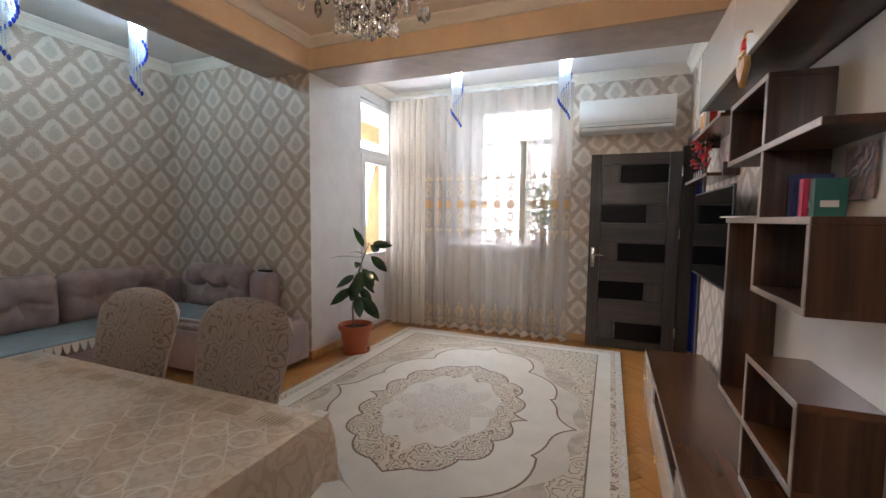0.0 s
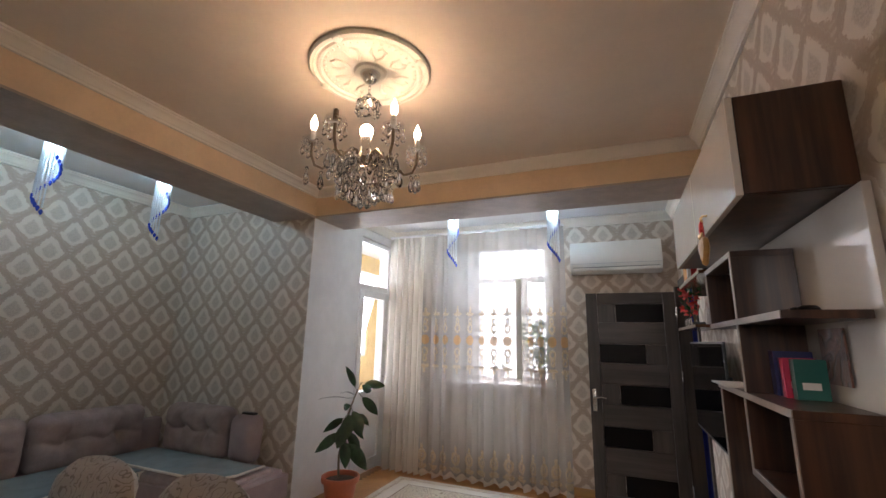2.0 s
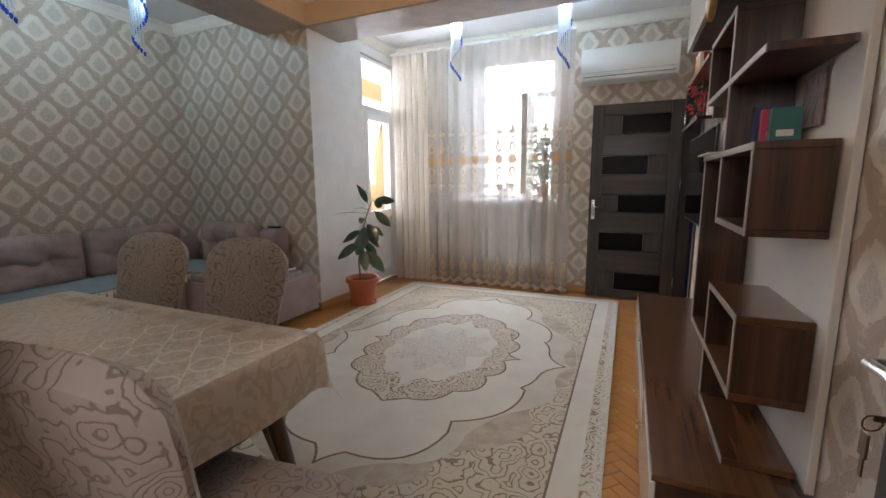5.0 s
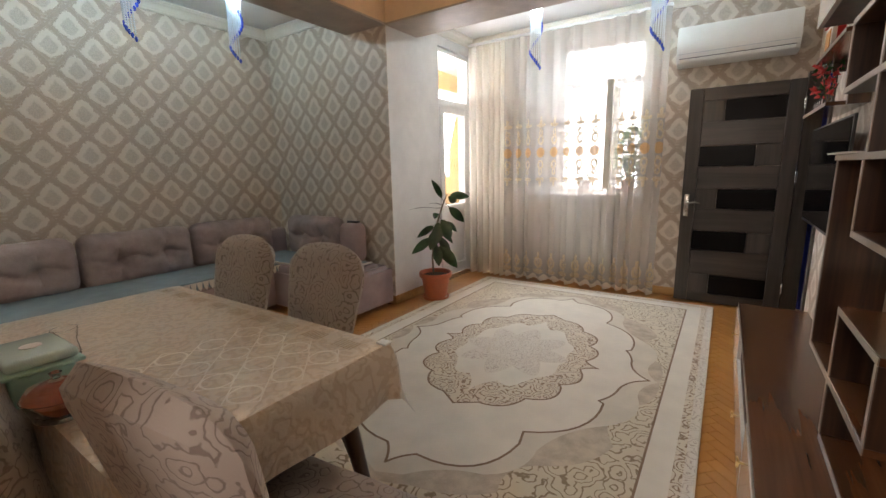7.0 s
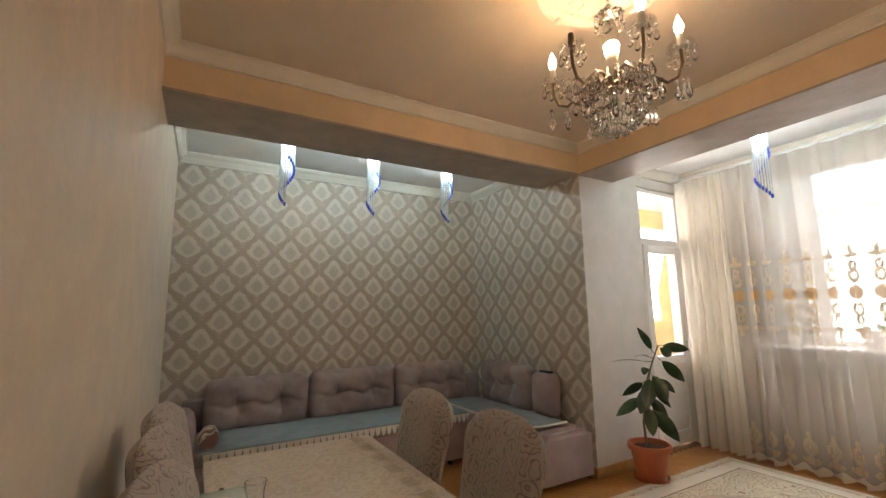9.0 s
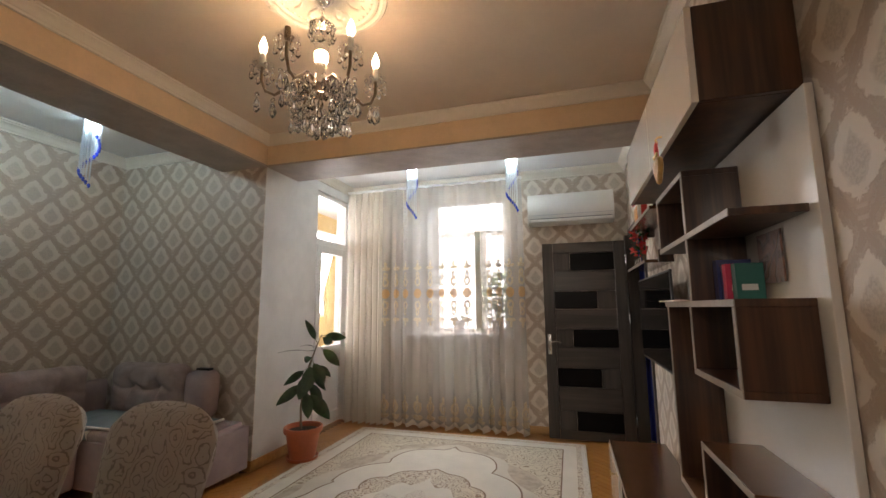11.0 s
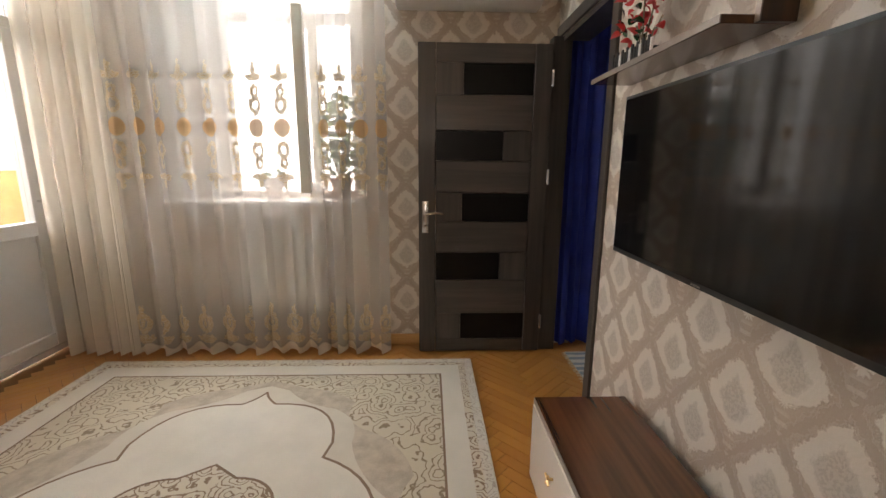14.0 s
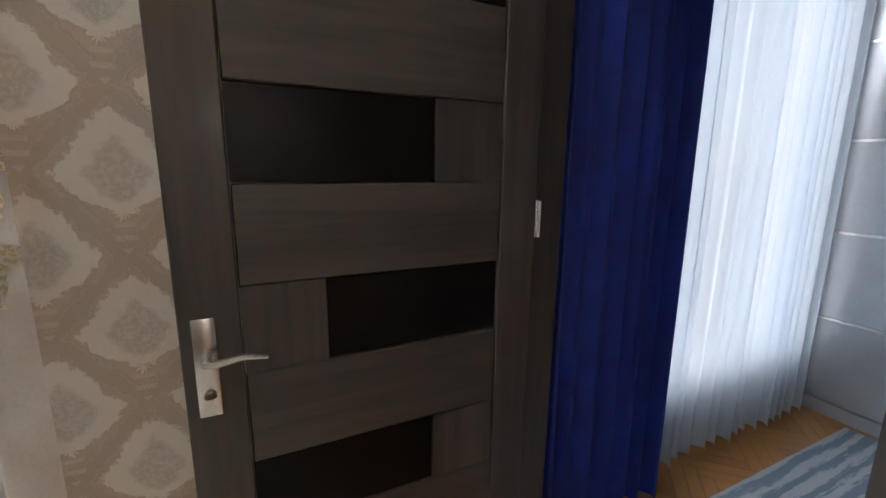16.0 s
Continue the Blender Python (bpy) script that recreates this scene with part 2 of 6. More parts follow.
def sheer(name, veil, thread, gold, cover, pattern=True):
    """Net curtain: thin veil with embroidered bands at fixed heights and a heavy hem."""
    m, nt, p = mat_nodes(name)
    out = nt.nodes["Material Output"]
    tc = nt.nodes.new("ShaderNodeTexCoord")
    sep = nt.nodes.new("ShaderNodeSeparateXYZ")
    nt.links.new(tc.outputs["UV"], sep.inputs[0])
    u, z = sep.outputs[0], sep.outputs[1]
    mp = nt.nodes.new("ShaderNodeMapping")
    nt.links.new(tc.outputs["UV"], mp.inputs[0])
    weave = noise_tex(nt, mp.outputs[0], 130, 2)
    cov = mth(nt, "ADD", cover - 0.05, mth(nt, "MULTIPLY", weave, 0.08))
    col = veil
    if pattern:
        # a repeat every 0.18 m of cloth: scrolled cartouches, a gold medallion, leaf sprays at both ends
        w = noise_tex(nt, mp.outputs[0], 45, 2)
        wz = mth(nt, "MULTIPLY", mth(nt, "SUBTRACT", w, 0.5), 0.06)
        x = mth(nt, "MULTIPLY", mth(nt, "ABSOLUTE", mth(nt, "SUBTRACT", mth(nt, "FRACT", mth(nt, "DIVIDE", u, 0.18)), 0.5)), 0.18)
        xw = mth(nt, "ADD", x, mth(nt, "MULTIPLY", wz, 0.35))
        zm = mth(nt, "ABSOLUTE", mth(nt, "SUBTRACT", z, 1.515))
        ze = mth(nt, "ADD", z, mth(nt, "MULTIPLY", mth(nt, "SINE", mth(nt, "MULTIPLY", u, 41.9)), 0.02))
        def ring(zc, rx, rz, thick):
            e = mth(nt, "SQRT", mth(nt, "ADD", mth(nt, "POWER", mth(nt, "DIVIDE", xw, rx), 2.0), mth(nt, "POWER", mth(nt, "DIVIDE", mth(nt, "SUBTRACT", mth(nt, "ADD", zm, wz), zc), rz), 2.0)))
            return mth(nt, "SUBTRACT", 1.0, smooth(nt, mth(nt, "ABSOLUTE", mth(nt, "SUBTRACT", e, 1.0)), thick, thick + 0.12))
        def blob(zc, rx, rz):
            e = mth(nt, "ADD", mth(nt, "POWER", mth(nt, "DIVIDE", xw, rx), 2.0), mth(nt, "POWER", mth(nt, "DIVIDE", mth(nt, "SUBTRACT", mth(nt, "ADD", zm, wz), zc), rz), 2.0))
            return mth(nt, "SUBTRACT", 1.0, smooth(nt, mth(nt, "ADD", e, mth(nt, "MULTIPLY", wz, 14.0)), 0.7, 1.0))
        parts = [ring(0.135, 0.034, 0.042, 0.3), ring(0.215, 0.022, 0.03, 0.4), blob(0.30, 0.068, 0.026), blob(0.335, 0.022, 0.05)]
        zm = z
        parts += [ring(0.24, 0.045, 0.052, 0.3), blob(0.24, 0.018, 0.03), blob(0.33, 0.022, 0.04), blob(0.13, 0.075, 0.035)]
        f = parts[0]
        for q in parts[1:]:
            f = mth(nt, "MAXIMUM", f, q)
        f = mth(nt, "MULTIPLY", f, mth(nt, "ADD", 0.55, mth(nt, "MULTIPLY", smooth(nt, weave, 0.4, 0.55), 0.45)))
        r = mth(nt, "SQRT", mth(nt, "ADD", mth(nt, "POWER", x, 2.0), mth(nt, "POWER", mth(nt, "SUBTRACT", z, 1.515), 2.0)))
        medal = mth(nt, "SUBTRACT", 1.0, smooth(nt, r, 0.055, 0.059))
        hem = mth(nt, "SUBTRACT", 1.0, smooth(nt, ze, 0.07, 0.10))
        col = mixc(nt, f, veil, thread)
        col = mixc(nt, medal, col, gold)
        col = mixc(nt, mth(nt, "MULTIPLY", hem, 0.45), col, thread)
        cov = mth(nt, "MAXIMUM", cov, mth(nt, "MAXIMUM", mth(nt, "MULTIPLY", f, 1.5), mth(nt, "MAXIMUM", mth(nt, "MULTIPLY", medal, 0.93), mth(nt, "MULTIPLY", hem, 0.9))))
    dif = nt.nodes.new("ShaderNodeBsdfDiffuse")
    tra = nt.nodes.new("ShaderNodeBsdfTranslucent")
    clear = nt.nodes.new("ShaderNodeBsdfTransparent")
    for n in (dif, tra):
        if isinstance(col, tuple):
            n.inputs[0].default_value = (*col, 1)
        else:
            nt.links.new(col, n.inputs[0])
    m1, m2 = nt.nodes.new("ShaderNodeMixShader"), nt.nodes.new("ShaderNodeMixShader")
    if pattern:
        nt.links.new(mth(nt, "MULTIPLY", 0.55, mth(nt, "SUBTRACT", 1.0, mth(nt, "MULTIPLY", 0.72, mth(nt, "MAXIMUM", mth(nt, "MAXIMUM", f, medal), mth(nt, "MULTIPLY", hem, 0.6))))), m1.inputs[0])
    else:
        m1.inputs[0].default_value = 0.4
    nt.links.new(dif.outputs[0], m1.inputs[1])
    nt.links.new(tra.outputs[0], m1.inputs[2])
    nt.links.new(cov, m2.inputs[0])
    nt.links.new(clear.outputs[0], m2.inputs[1])
    nt.links.new(m1.outputs[0], m2.inputs[2])
    nt.links.new(m2.outputs[0], out.inputs[0])
    return m


def piece_wood(name, dark, light, rough=0.3):
    m, nt, p = mat_nodes(name)
    oi = nt.nodes.new("ShaderNodeObjectInfo")
    geo = nt.nodes.new("ShaderNodeNewGeometry")
    rnd = mth(nt, "FRACT", mth(nt, "ADD", oi.outputs["Random"], geo.outputs["Random Per Island"]))
    v = coords(nt, (1, 1, 1))
    g = noise_tex(nt, v, 35, 4)
    f = mth(nt, "ADD", mth(nt, "MULTIPLY", rnd, 0.6), mth(nt, "MULTIPLY", g, 0.4))
    nt.links.new(mixc(nt, f, dark, light), p.inputs["Base Color"])
    p.inputs["Roughness"].default_value = rough
    p.inputs["Coat Weight"].default_value = 0.35
    p.inputs["Coat Roughness"].default_value = 0.2
    bump(nt, p, g, 0.05, 0.002)
    return m


M_PAPER = wallpaper("damask_wallpaper", (0.515, 0.412, 0.328), (0.72, 0.65, 0.57), (0.525, 0.46, 0.395))
M_WHITEWALL = plain("white_textured_wall", (0.74, 0.73, 0.72), 0.6, grain=90, bmp=0.3, vary=0.05)
M_CREAM = plain("cream_plaster", (0.78, 0.66, 0.54), 0.55, grain=40, bmp=0.35, vary=0.06)
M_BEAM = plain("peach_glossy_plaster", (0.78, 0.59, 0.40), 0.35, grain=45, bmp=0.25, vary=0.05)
# beam undersides: darker and greyer than the peach faces
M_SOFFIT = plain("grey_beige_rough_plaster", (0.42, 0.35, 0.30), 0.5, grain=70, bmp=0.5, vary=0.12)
M_CEIL = plain("matt_cream_ceiling", (0.75, 0.64, 0.53), 0.7, vary=0.03, bmp=0.05)
M_CEILW = plain("white_ceiling", (0.80, 0.80, 0.80), 0.6, vary=0.02, bmp=0.05)
M_CORNICE = plain("white_plaster_moulding", (0.83, 0.78, 0.70), 0.5, vary=0.03, bmp=0.04)
M_PARQUET = piece_wood("oak_parquet", (0.40, 0.16, 0.032), (0.54, 0.25, 0.062))
M_SUBFLOOR = plain("floor_joint", (0.16, 0.07, 0.02), 0.6)
M_SKIRT = wood("oak_skirting", (0.42, 0.22, 0.07), (0.60, 0.36, 0.14), "x", 0.35)
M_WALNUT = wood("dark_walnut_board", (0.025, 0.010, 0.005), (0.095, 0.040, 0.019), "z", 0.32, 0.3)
# lighter than the walnut of the uprights, with the grain along y
M_WALNUT_Y = wood("lighter_walnut_board", (0.066, 0.026, 0.011), (0.150, 0.062, 0.026), "y", 0.25, 0.5, 0.6)
M_EDGE = plain("pale_board_edging", (0.33, 0.28, 0.24), 0.3, metal=0.4, vary=0.15)
M_GLOSSWHITE = plain("gloss_white_panel", (0.78, 0.74, 0.68), 0.16, vary=0.02, bmp=0, coat=0.5)
M_PVC = plain("white_pvc", (0.82, 0.82, 0.82), 0.3, vary=0.02, bmp=0)
M_DOOR = wood("dark_grey_oak", (0.034, 0.027, 0.023), (0.068, 0.054, 0.045), "z", 0.42, 0.1)
M_DOORH = wood("dark_grey_oak_rail", (0.034, 0.027, 0.023), (0.068, 0.054, 0.045), "x", 0.42, 0.1)
M_DARKGLASS = plain("smoked_glass", (0.004, 0.003, 0.003), 0.3, vary=0.1, bmp=0)
M_DARKGLASS.node_tree.nodes["Principled BSDF"].inputs["Specular IOR Level"].default_value = 0.12
M_CHROME = plain("brushed_chrome", (0.72, 0.72, 0.72), 0.22, metal=1.0, vary=0.05, bmp=0)
M_BRONZE = plain("dark_bronze", (0.22, 0.16, 0.11), 0.3, metal=1.0, vary=0.1, bmp=0)
M_GOLD = plain("pale_gold", (0.72, 0.5, 0.24), 0.3, metal=0.9, vary=0.1, bmp=0)
M_BLACK = plain("black_plastic", (0.012, 0.012, 0.013), 0.4, vary=0.1, bmp=0.02)
M_SCREEN = plain("tv_screen", (0.004, 0.004, 0.005), 0.07, vary=0.05, bmp=0)
M_SCREEN.node_tree.nodes["Principled BSDF"].inputs["Specular IOR Level"].default_value = 0.5
M_GLASS = glass("clear_glass", (1, 1, 1), 0.0, 1.45)
M_CRYSTAL = glass("cut_crystal", (0.98, 0.97, 0.95), 0.0, 1.6)
M_BULB = glow("lit_candle_bulb", (1.0, 0.80, 0.52), 40)
M_LED = glow("cool_led", (0.82, 0.95, 1.0), 22)
M_BEAD = plain("clear_bead", (0.75, 0.82, 0.86), 0.08, vary=0.1, bmp=0, coat=1.0)
M_BLUEBEAD = plain("cobalt_bead", (0.02, 0.06, 0.55), 0.1, vary=0.1, bmp=0, coat=1.0)
M_SOFA = plain("mauve_grey_velour", (0.36, 0.285, 0.275), 0.85, vary=0.18, scale=9, grain=180, bmp=0.2)
M_SOFABASE = plain("pinkish_velour", (0.40, 0.31, 0.31), 0.85, vary=0.12, grain=180, bmp=0.2)
M_THROW = plain("blue_grey_throw", (0.22, 0.27, 0.29), 0.9, vary=0.12, grain=200, bmp=0.25)
M_THROWEDGE = plain("cream_throw_edge", (0.72, 0.68, 0.6), 0.9, grain=150, bmp=0.2)
M_CHAIR = rug_floral("taupe_damask_chenille", (0.45, 0.39, 0.35), (0.26, 0.21, 0.185), 15, 0.40)
M_CLOTH = damask("champagne_oilcloth", (0.67, 0.55, 0.41), (0.80, 0.71, 0.59), 13, 0.16, 0.8)
M_CLOTHFIG = plain("printed_gold_figure", (0.44, 0.33, 0.20), 0.35, vary=0.2)
M_CLOTHPALE = plain("printed_pale_figure", (0.78, 0.72, 0.62), 0.28, vary=0.1)
M_LEG = wood("dark_brown_leg", (0.03, 0.015, 0.01), (0.08, 0.04, 0.025), "z", 0.3, 0.4)
M_TERRA = plain("terracotta_plastic", (0.50, 0.13, 0.055), 0.45, vary=0.1)
M_SOIL = plain("potting_soil", (0.06, 0.035, 0.02), 0.95, vary=0.4, grain=120, bmp=0.8)
M_LEAF = plain("glossy_ficus_leaf", (0.022, 0.062, 0.022), 0.22, vary=0.35, scale=14, bmp=0.05, coat=0.4)
M_LEAFLIGHT = plain("light_green_leaf", (0.10, 0.20, 0.04), 0.45, vary=0.3)
M_STEM = plain("brown_stem", (0.16, 0.12, 0.07), 0.7, vary=0.2)
M_RUGCREAM = plain("cream_pile", (0.65, 0.60, 0.51), 0.95, vary=0.07, scale=5, grain=240, bmp=0.35)
M_RUGWHITE = plain("ivory_pile", (0.73, 0.69, 0.61), 0.95, vary=0.06, scale=5, grain=240, bmp=0.35)
M_RUGBROWN = plain("brown_pile_line", (0.25, 0.17, 0.115), 0.95, vary=0.2, grain=240, bmp=0.3)
M_RUGTAUPE = plain("taupe_pile", (0.52, 0.45, 0.36), 0.95, vary=0.2, scale=12, grain=240, bmp=0.3)
M_RUGFLORAL = rug_floral("floral_pile", (0.66, 0.59, 0.47), (0.27, 0.18, 0.11), 12, 0.5)
M_RUGPALE = rug_floral("pale_floral_pile", (0.68, 0.63, 0.55), (0.46, 0.39, 0.32), 14, 0.42)
M_RUGCORNER = rug_floral("corner_floral_pile", (0.62, 0.55, 0.42), (0.27, 0.20, 0.12), 9, 0.42)
M_FRINGE = plain("fringe_thread", (0.66, 0.6, 0.5), 0.95, grain=200)
M_AC = plain("white_appliance_plastic", (0.80, 0.79, 0.76), 0.28, vary=0.02, bmp=0)
M_RAD = plain("white_enamel", (0.80, 0.77, 0.72), 0.3, vary=0.03, bmp=0)
M_YELLOW = plain("yellow_plaster", (0.50, 0.36, 0.15), 0.7, grain=40, bmp=0.3)
M_NET = sheer("embroidered_net", (0.95, 0.93, 0.90), (0.44, 0.35, 0.22), (0.55, 0.36, 0.19), 0.37)
M_NETPLAIN = sheer("plain_ivory_net", (0.95, 0.91, 0.83), (0.8, 0.8, 0.8), (0.8, 0.8, 0.8), 0.66, False)
M_VOILE = sheer("white_voile", (0.78, 0.84, 0.90), (0.8, 0.8, 0.8), (0.8, 0.8, 0.8), 0.86, False)
M_BLUE = plain("royal_blue_velvet", (0.016, 0.037, 0.30), 0.75, vary=0.25, grain=140, bmp=0.15)
M_SILVER = plain("silver_lacquer", (0.42, 0.45, 0.48), 0.3, metal=0.4, vary=0.06, bmp=0)
M_MAT = striped("blue_grey_runner", (0.52, 0.55, 0.56), (0.22, 0.29, 0.36))
M_RED = plain("red_plastic", (0.60, 0.035, 0.03), 0.35, vary=0.1, bmp=0)
M_REDPETAL = plain("red_silk_petal", (0.55, 0.03, 0.03), 0.7, vary=0.3)
M_WHITEPL = plain("white_plastic", (0.78, 0.76, 0.72), 0.4, vary=0.05, bmp=0)
M_ORANGE = plain("orange_print", (0.75, 0.32, 0.05), 0.4, vary=0.1, bmp=0)
M_NAVY = plain("navy_cover", (0.02, 0.03, 0.13), 0.4, vary=0.15, bmp=0)
M_PINK = plain("crimson_cover", (0.55, 0.03, 0.09), 0.4, vary=0.1, bmp=0)
M_GREEN = plain("bottle_green_cover", (0.01, 0.13, 0.10), 0.4, vary=0.1, bmp=0)
M_PAGE = plain("paper", (0.75, 0.72, 0.66), 0.8, vary=0.05)
M_PHOTO = damask("dark_photo_print", (0.03, 0.018, 0.018), (0.18, 0.07, 0.04), 9, 0.3)
M_TUB = plain("mint_plastic", (0.42, 0.66, 0.56), 0.35, vary=0.06, bmp=0)
M_CLEARLID = plain("frosted_lid", (0.60, 0.74, 0.68), 0.15, vary=0.06, bmp=0, coat=0.6)
M_SNACK = plain("red_brown_sweets", (0.42, 0.10, 0.04), 0.5, vary=0.4, grain=60, bmp=0.4)
M_HEART = plain("amber_resin_heart", (0.42, 0.24, 0.07), 0.3, vary=0.2, bmp=0.05)

# ---- mesh helpers ----
def root_at(ob):
    v = Vector((0, 0, 0))
    while ob is not None:
        v += ob.location
        ob = ob.parent
    return v


def shade(me, deg=35):
    for p in me.polygons:
        p.use_smooth = True
    me.set_sharp_from_angle(angle=radians(deg))


def mesh_of(name, bm, material):
    bmesh.ops.recalc_face_normals(bm, faces=bm.faces)
    me = bpy.data.meshes.new(name)
    bm.to_mesh(me)
    bm.free()
    me.materials.append(material)
    shade(me)
    return me


def part(name, bm, material, parent=None, label=""):
    """One mesh object from a bmesh in world places, under parent."""
    if parent is not None:
        bmesh.ops.translate(bm, verts=bm.verts, vec=-root_at(parent))
    ob = new(name, mesh_of(name, bm, material))
    ob.parent = parent
    return tagged(ob, label)


def thing(name, at, label, category, group=""):
    ob = new(name)
    ob.empty_display_size = 0.1
    ob.location = at
    return tagged(ob, label, category, group)


def structure(name, bm, material, label, category):
    return tagged(part(name, bm, material), label, category, kind="structure")


def box(bm, x0, x1, y0, y1, z0, z1, bev=0.0, seg=2):
    vs = [bm.verts.new((x, y, z)) for x in (x0, x1) for y in (y0, y1) for z in (z0, z1)]
    fs = [bm.faces.new([vs[i] for i in q]) for q in ((0, 1, 3, 2), (4, 6, 7, 5), (0, 4, 5, 1), (2, 3, 7, 6), (0, 2, 6, 4), (1, 5, 7, 3))]
    if bev:
        es = list({e for f in fs for e in f.edges})
        bmesh.ops.bevel(bm, geom=es, offset=bev, segments=seg, affect="EDGES", profile=0.5)
    return bm


def bx(*a, **k):
    return box(bmesh.new(), *a, **k)


def tube(bm, pts, radii, n=10, caps=True):
    """A tube along pts."""
    rings = []
    pts = [Vector(p) for p in pts]
    for i, p in enumerate(pts):
        d = (pts[min(i + 1, len(pts) - 1)] - pts[max(i - 1, 0)]).normalized()
        a = d.orthogonal().normalized() if i == 0 else (prev - d * prev.dot(d)).normalized()
        prev = a
        b = d.cross(a)
        r = radii[i] if isinstance(radii, (list, tuple)) else radii
        rings.append([bm.verts.new(p + (a * math.cos(2 * math.pi * k / n) + b * math.sin(2 * math.pi * k / n)) * r) for k in range(n)])
    for r0, r1 in zip(rings, rings[1:]):
        for k in range(n):
            bm.faces.new((r0[k], r0[(k + 1) % n], r1[(k + 1) % n], r1[k]))
    if caps:
        bm.faces.new(rings[0][::-1])
        bm.faces.new(rings[-1])
    return bm


def lathe(bm, at, prof, n=24, cap=True):
    """A turned shape: prof holds (radius, height)."""
    x, y, z = at
    rings = [[bm.verts.new((x + max(r, 1e-4) * math.cos(2 * math.pi * k / n), y + max(r, 1e-4) * math.sin(2 * math.pi * k / n), z + h)) for k in range(n)] for r, h in prof]
    for r0, r1 in zip(rings, rings[1:]):
        for k in range(n):
            bm.faces.new((r0[k], r0[(k + 1) % n], r1[(k + 1) % n], r1[k]))
    if cap:
        bm.faces.new(rings[0][::-1])
        bm.faces.new(rings[-1])
    return bm


def extrude_path(bm, prof, path, closed=False):
    """Sweeps an (out, up) profile along a plan path of (x, y, z) with mitred corners; out is to the left of the path."""
    pts = [Vector(p) for p in path]
    n = len(pts)
    rings = []
    for i, p in enumerate(pts):
        d0 = (p - pts[i - 1]).normalized() if (i > 0 or closed) else None
        d1 = (pts[(i + 1) % n] - p).normalized() if (i < n - 1 or closed) else None
        d0 = d0 or d1
        d1 = d1 or d0
        n0, n1 = Vector((-d0.y, d0.x, 0)), Vector((-d1.y, d1.x, 0))
        m = (n0 + n1) / (1 + n0.dot(n1))
        rings.append([bm.verts.new(p + m * o + Vector((0, 0, u))) for o, u in prof])
    k = len(prof)
    last = n if closed else n - 1
    for i in range(last):
        a, b = rings[i], rings[(i + 1) % n]
        for j in range(k):
            bm.faces.new((a[j], a[(j + 1) % k], b[(j + 1) % k], b[j]))
    if not closed:
        bm.faces.new(rings[0][::-1])
        bm.faces.new(rings[-1])
    return bm


def cushion(bm, x0, x1, y0, y1, z0, z1, puff=0.03, tuft=(), n=12):
    """A stuffed block with rounded sides and pulled-in buttons at tuft (fractions of the two long sides)."""
    bmesh.ops.create_cube(bm, size=1.0)
    es = bm.edges[:]
    bmesh.ops.subdivide_edges(bm, edges=es, cuts=n, use_grid_fill=True)
    dims = Vector((x1 - x0, y1 - y0, z1 - z0))
    mid = Vector(((x0 + x1) / 2, (y0 + y1) / 2, (z0 + z1) / 2))
    thin = min(range(3), key=lambda i: dims[i])
    a, b = [i for i in range(3) if i != thin]
    r = min(dims) * 0.42
    for v in bm.verts:
        q = Vector((v.co[i] * dims[i] for i in range(3)))
        inner = Vector((max(-dims[i] / 2 + r, min(dims[i] / 2 - r, q[i])) for i in range(3)))
        off = q - inner
        if off.length > 1e-6:
            m = max(abs(off[0]), abs(off[1]), abs(off[2]))
            q = inner + off.normalized() * min(off.length, r) if off.length > r else q
        u, w = v.co[a] * 2, v.co[b] * 2
        k = max(0, 1 - u * u) * max(0, 1 - w * w)
        s = 1 if v.co[thin] > 0 else -1
        h = puff * k
        for tu, tw in tuft:
            d2 = ((u - tu) * dims[a] / 2) ** 2 + ((w - tw) * dims[b] / 2) ** 2
            h -= 0.06 * math.exp(-d2 / 0.004) + 0.022 * math.exp(-((w - tw) * dims[b] / 2 + 0.02 * math.sin(9 * u)) ** 2 / 0.0005) * max(0, 1 - d2 * 12)
            h -= 0.016 * math.exp(-((u - tu) * dims[a] / 2 + 0.012 * math.sin(7 * w)) ** 2 / 0.0005) * max(0, 1 - d2 * 9)
        if abs(v.co[thin]) > 0.3:
            q[thin] += s * h
        q += Vector((noise.noise(q * 7 + mid * 3), noise.noise(q * 7 + mid * 5), noise.noise(q * 7 + mid * 9))) * 0.006
        v.co = q + mid
    return bm

# ---- the large structure ----
XR, XL, XA = 1.04, -2.30, -3.99
YN, YW, YA = 0.03, 4.97, 3.27
ZC, ZB, ZS = 2.925, 2.90, 2.66

_b = bmesh.new()
box(_b, -4.19, 3.6, -3.2, 5.27, -0.12, -0.004)
box(_b, -3.6, -2.3, 5.271, 7.8, -0.12, -0.004)
structure("floor", _b, M_SUBFLOOR, "orange oak parquet floor laid in herringbone", "floor")

_b = bmesh.new()
box(_b, XA - 0.2, XL, YA, YA + 0.14, 0, 3.1)
box(_b, XL, XL + 0.073, YA, YA + 0.006, 0, ZS)
structure("wall_alcove_end", _b, M_PAPER, "silver beige damask wallpaper end wall", "wall")
structure("wall_alcove_long", bx(XA - 0.2, XA, YN - 0.2, YA, 0, 3.1), M_PAPER, "silver beige damask wallpaper behind the sofa", "wall")

_b = bmesh.new()
box(_b, XL - 0.2, XL, YA + 0.14, 4.22, 0, 3.1)
box(_b, XL - 0.2, XL, 4.96, 7.8, 0, 3.1)
box(_b, XL - 0.2, XL, 4.22, 4.96, 2.70, 3.1)
box(_b, XL, XL + 0.07, YA + 0.007, 3.74, 0, ZS)
structure("wall_balcony", _b, M_WHITEWALL, "white textured wall with a balcony doorway", "wall")

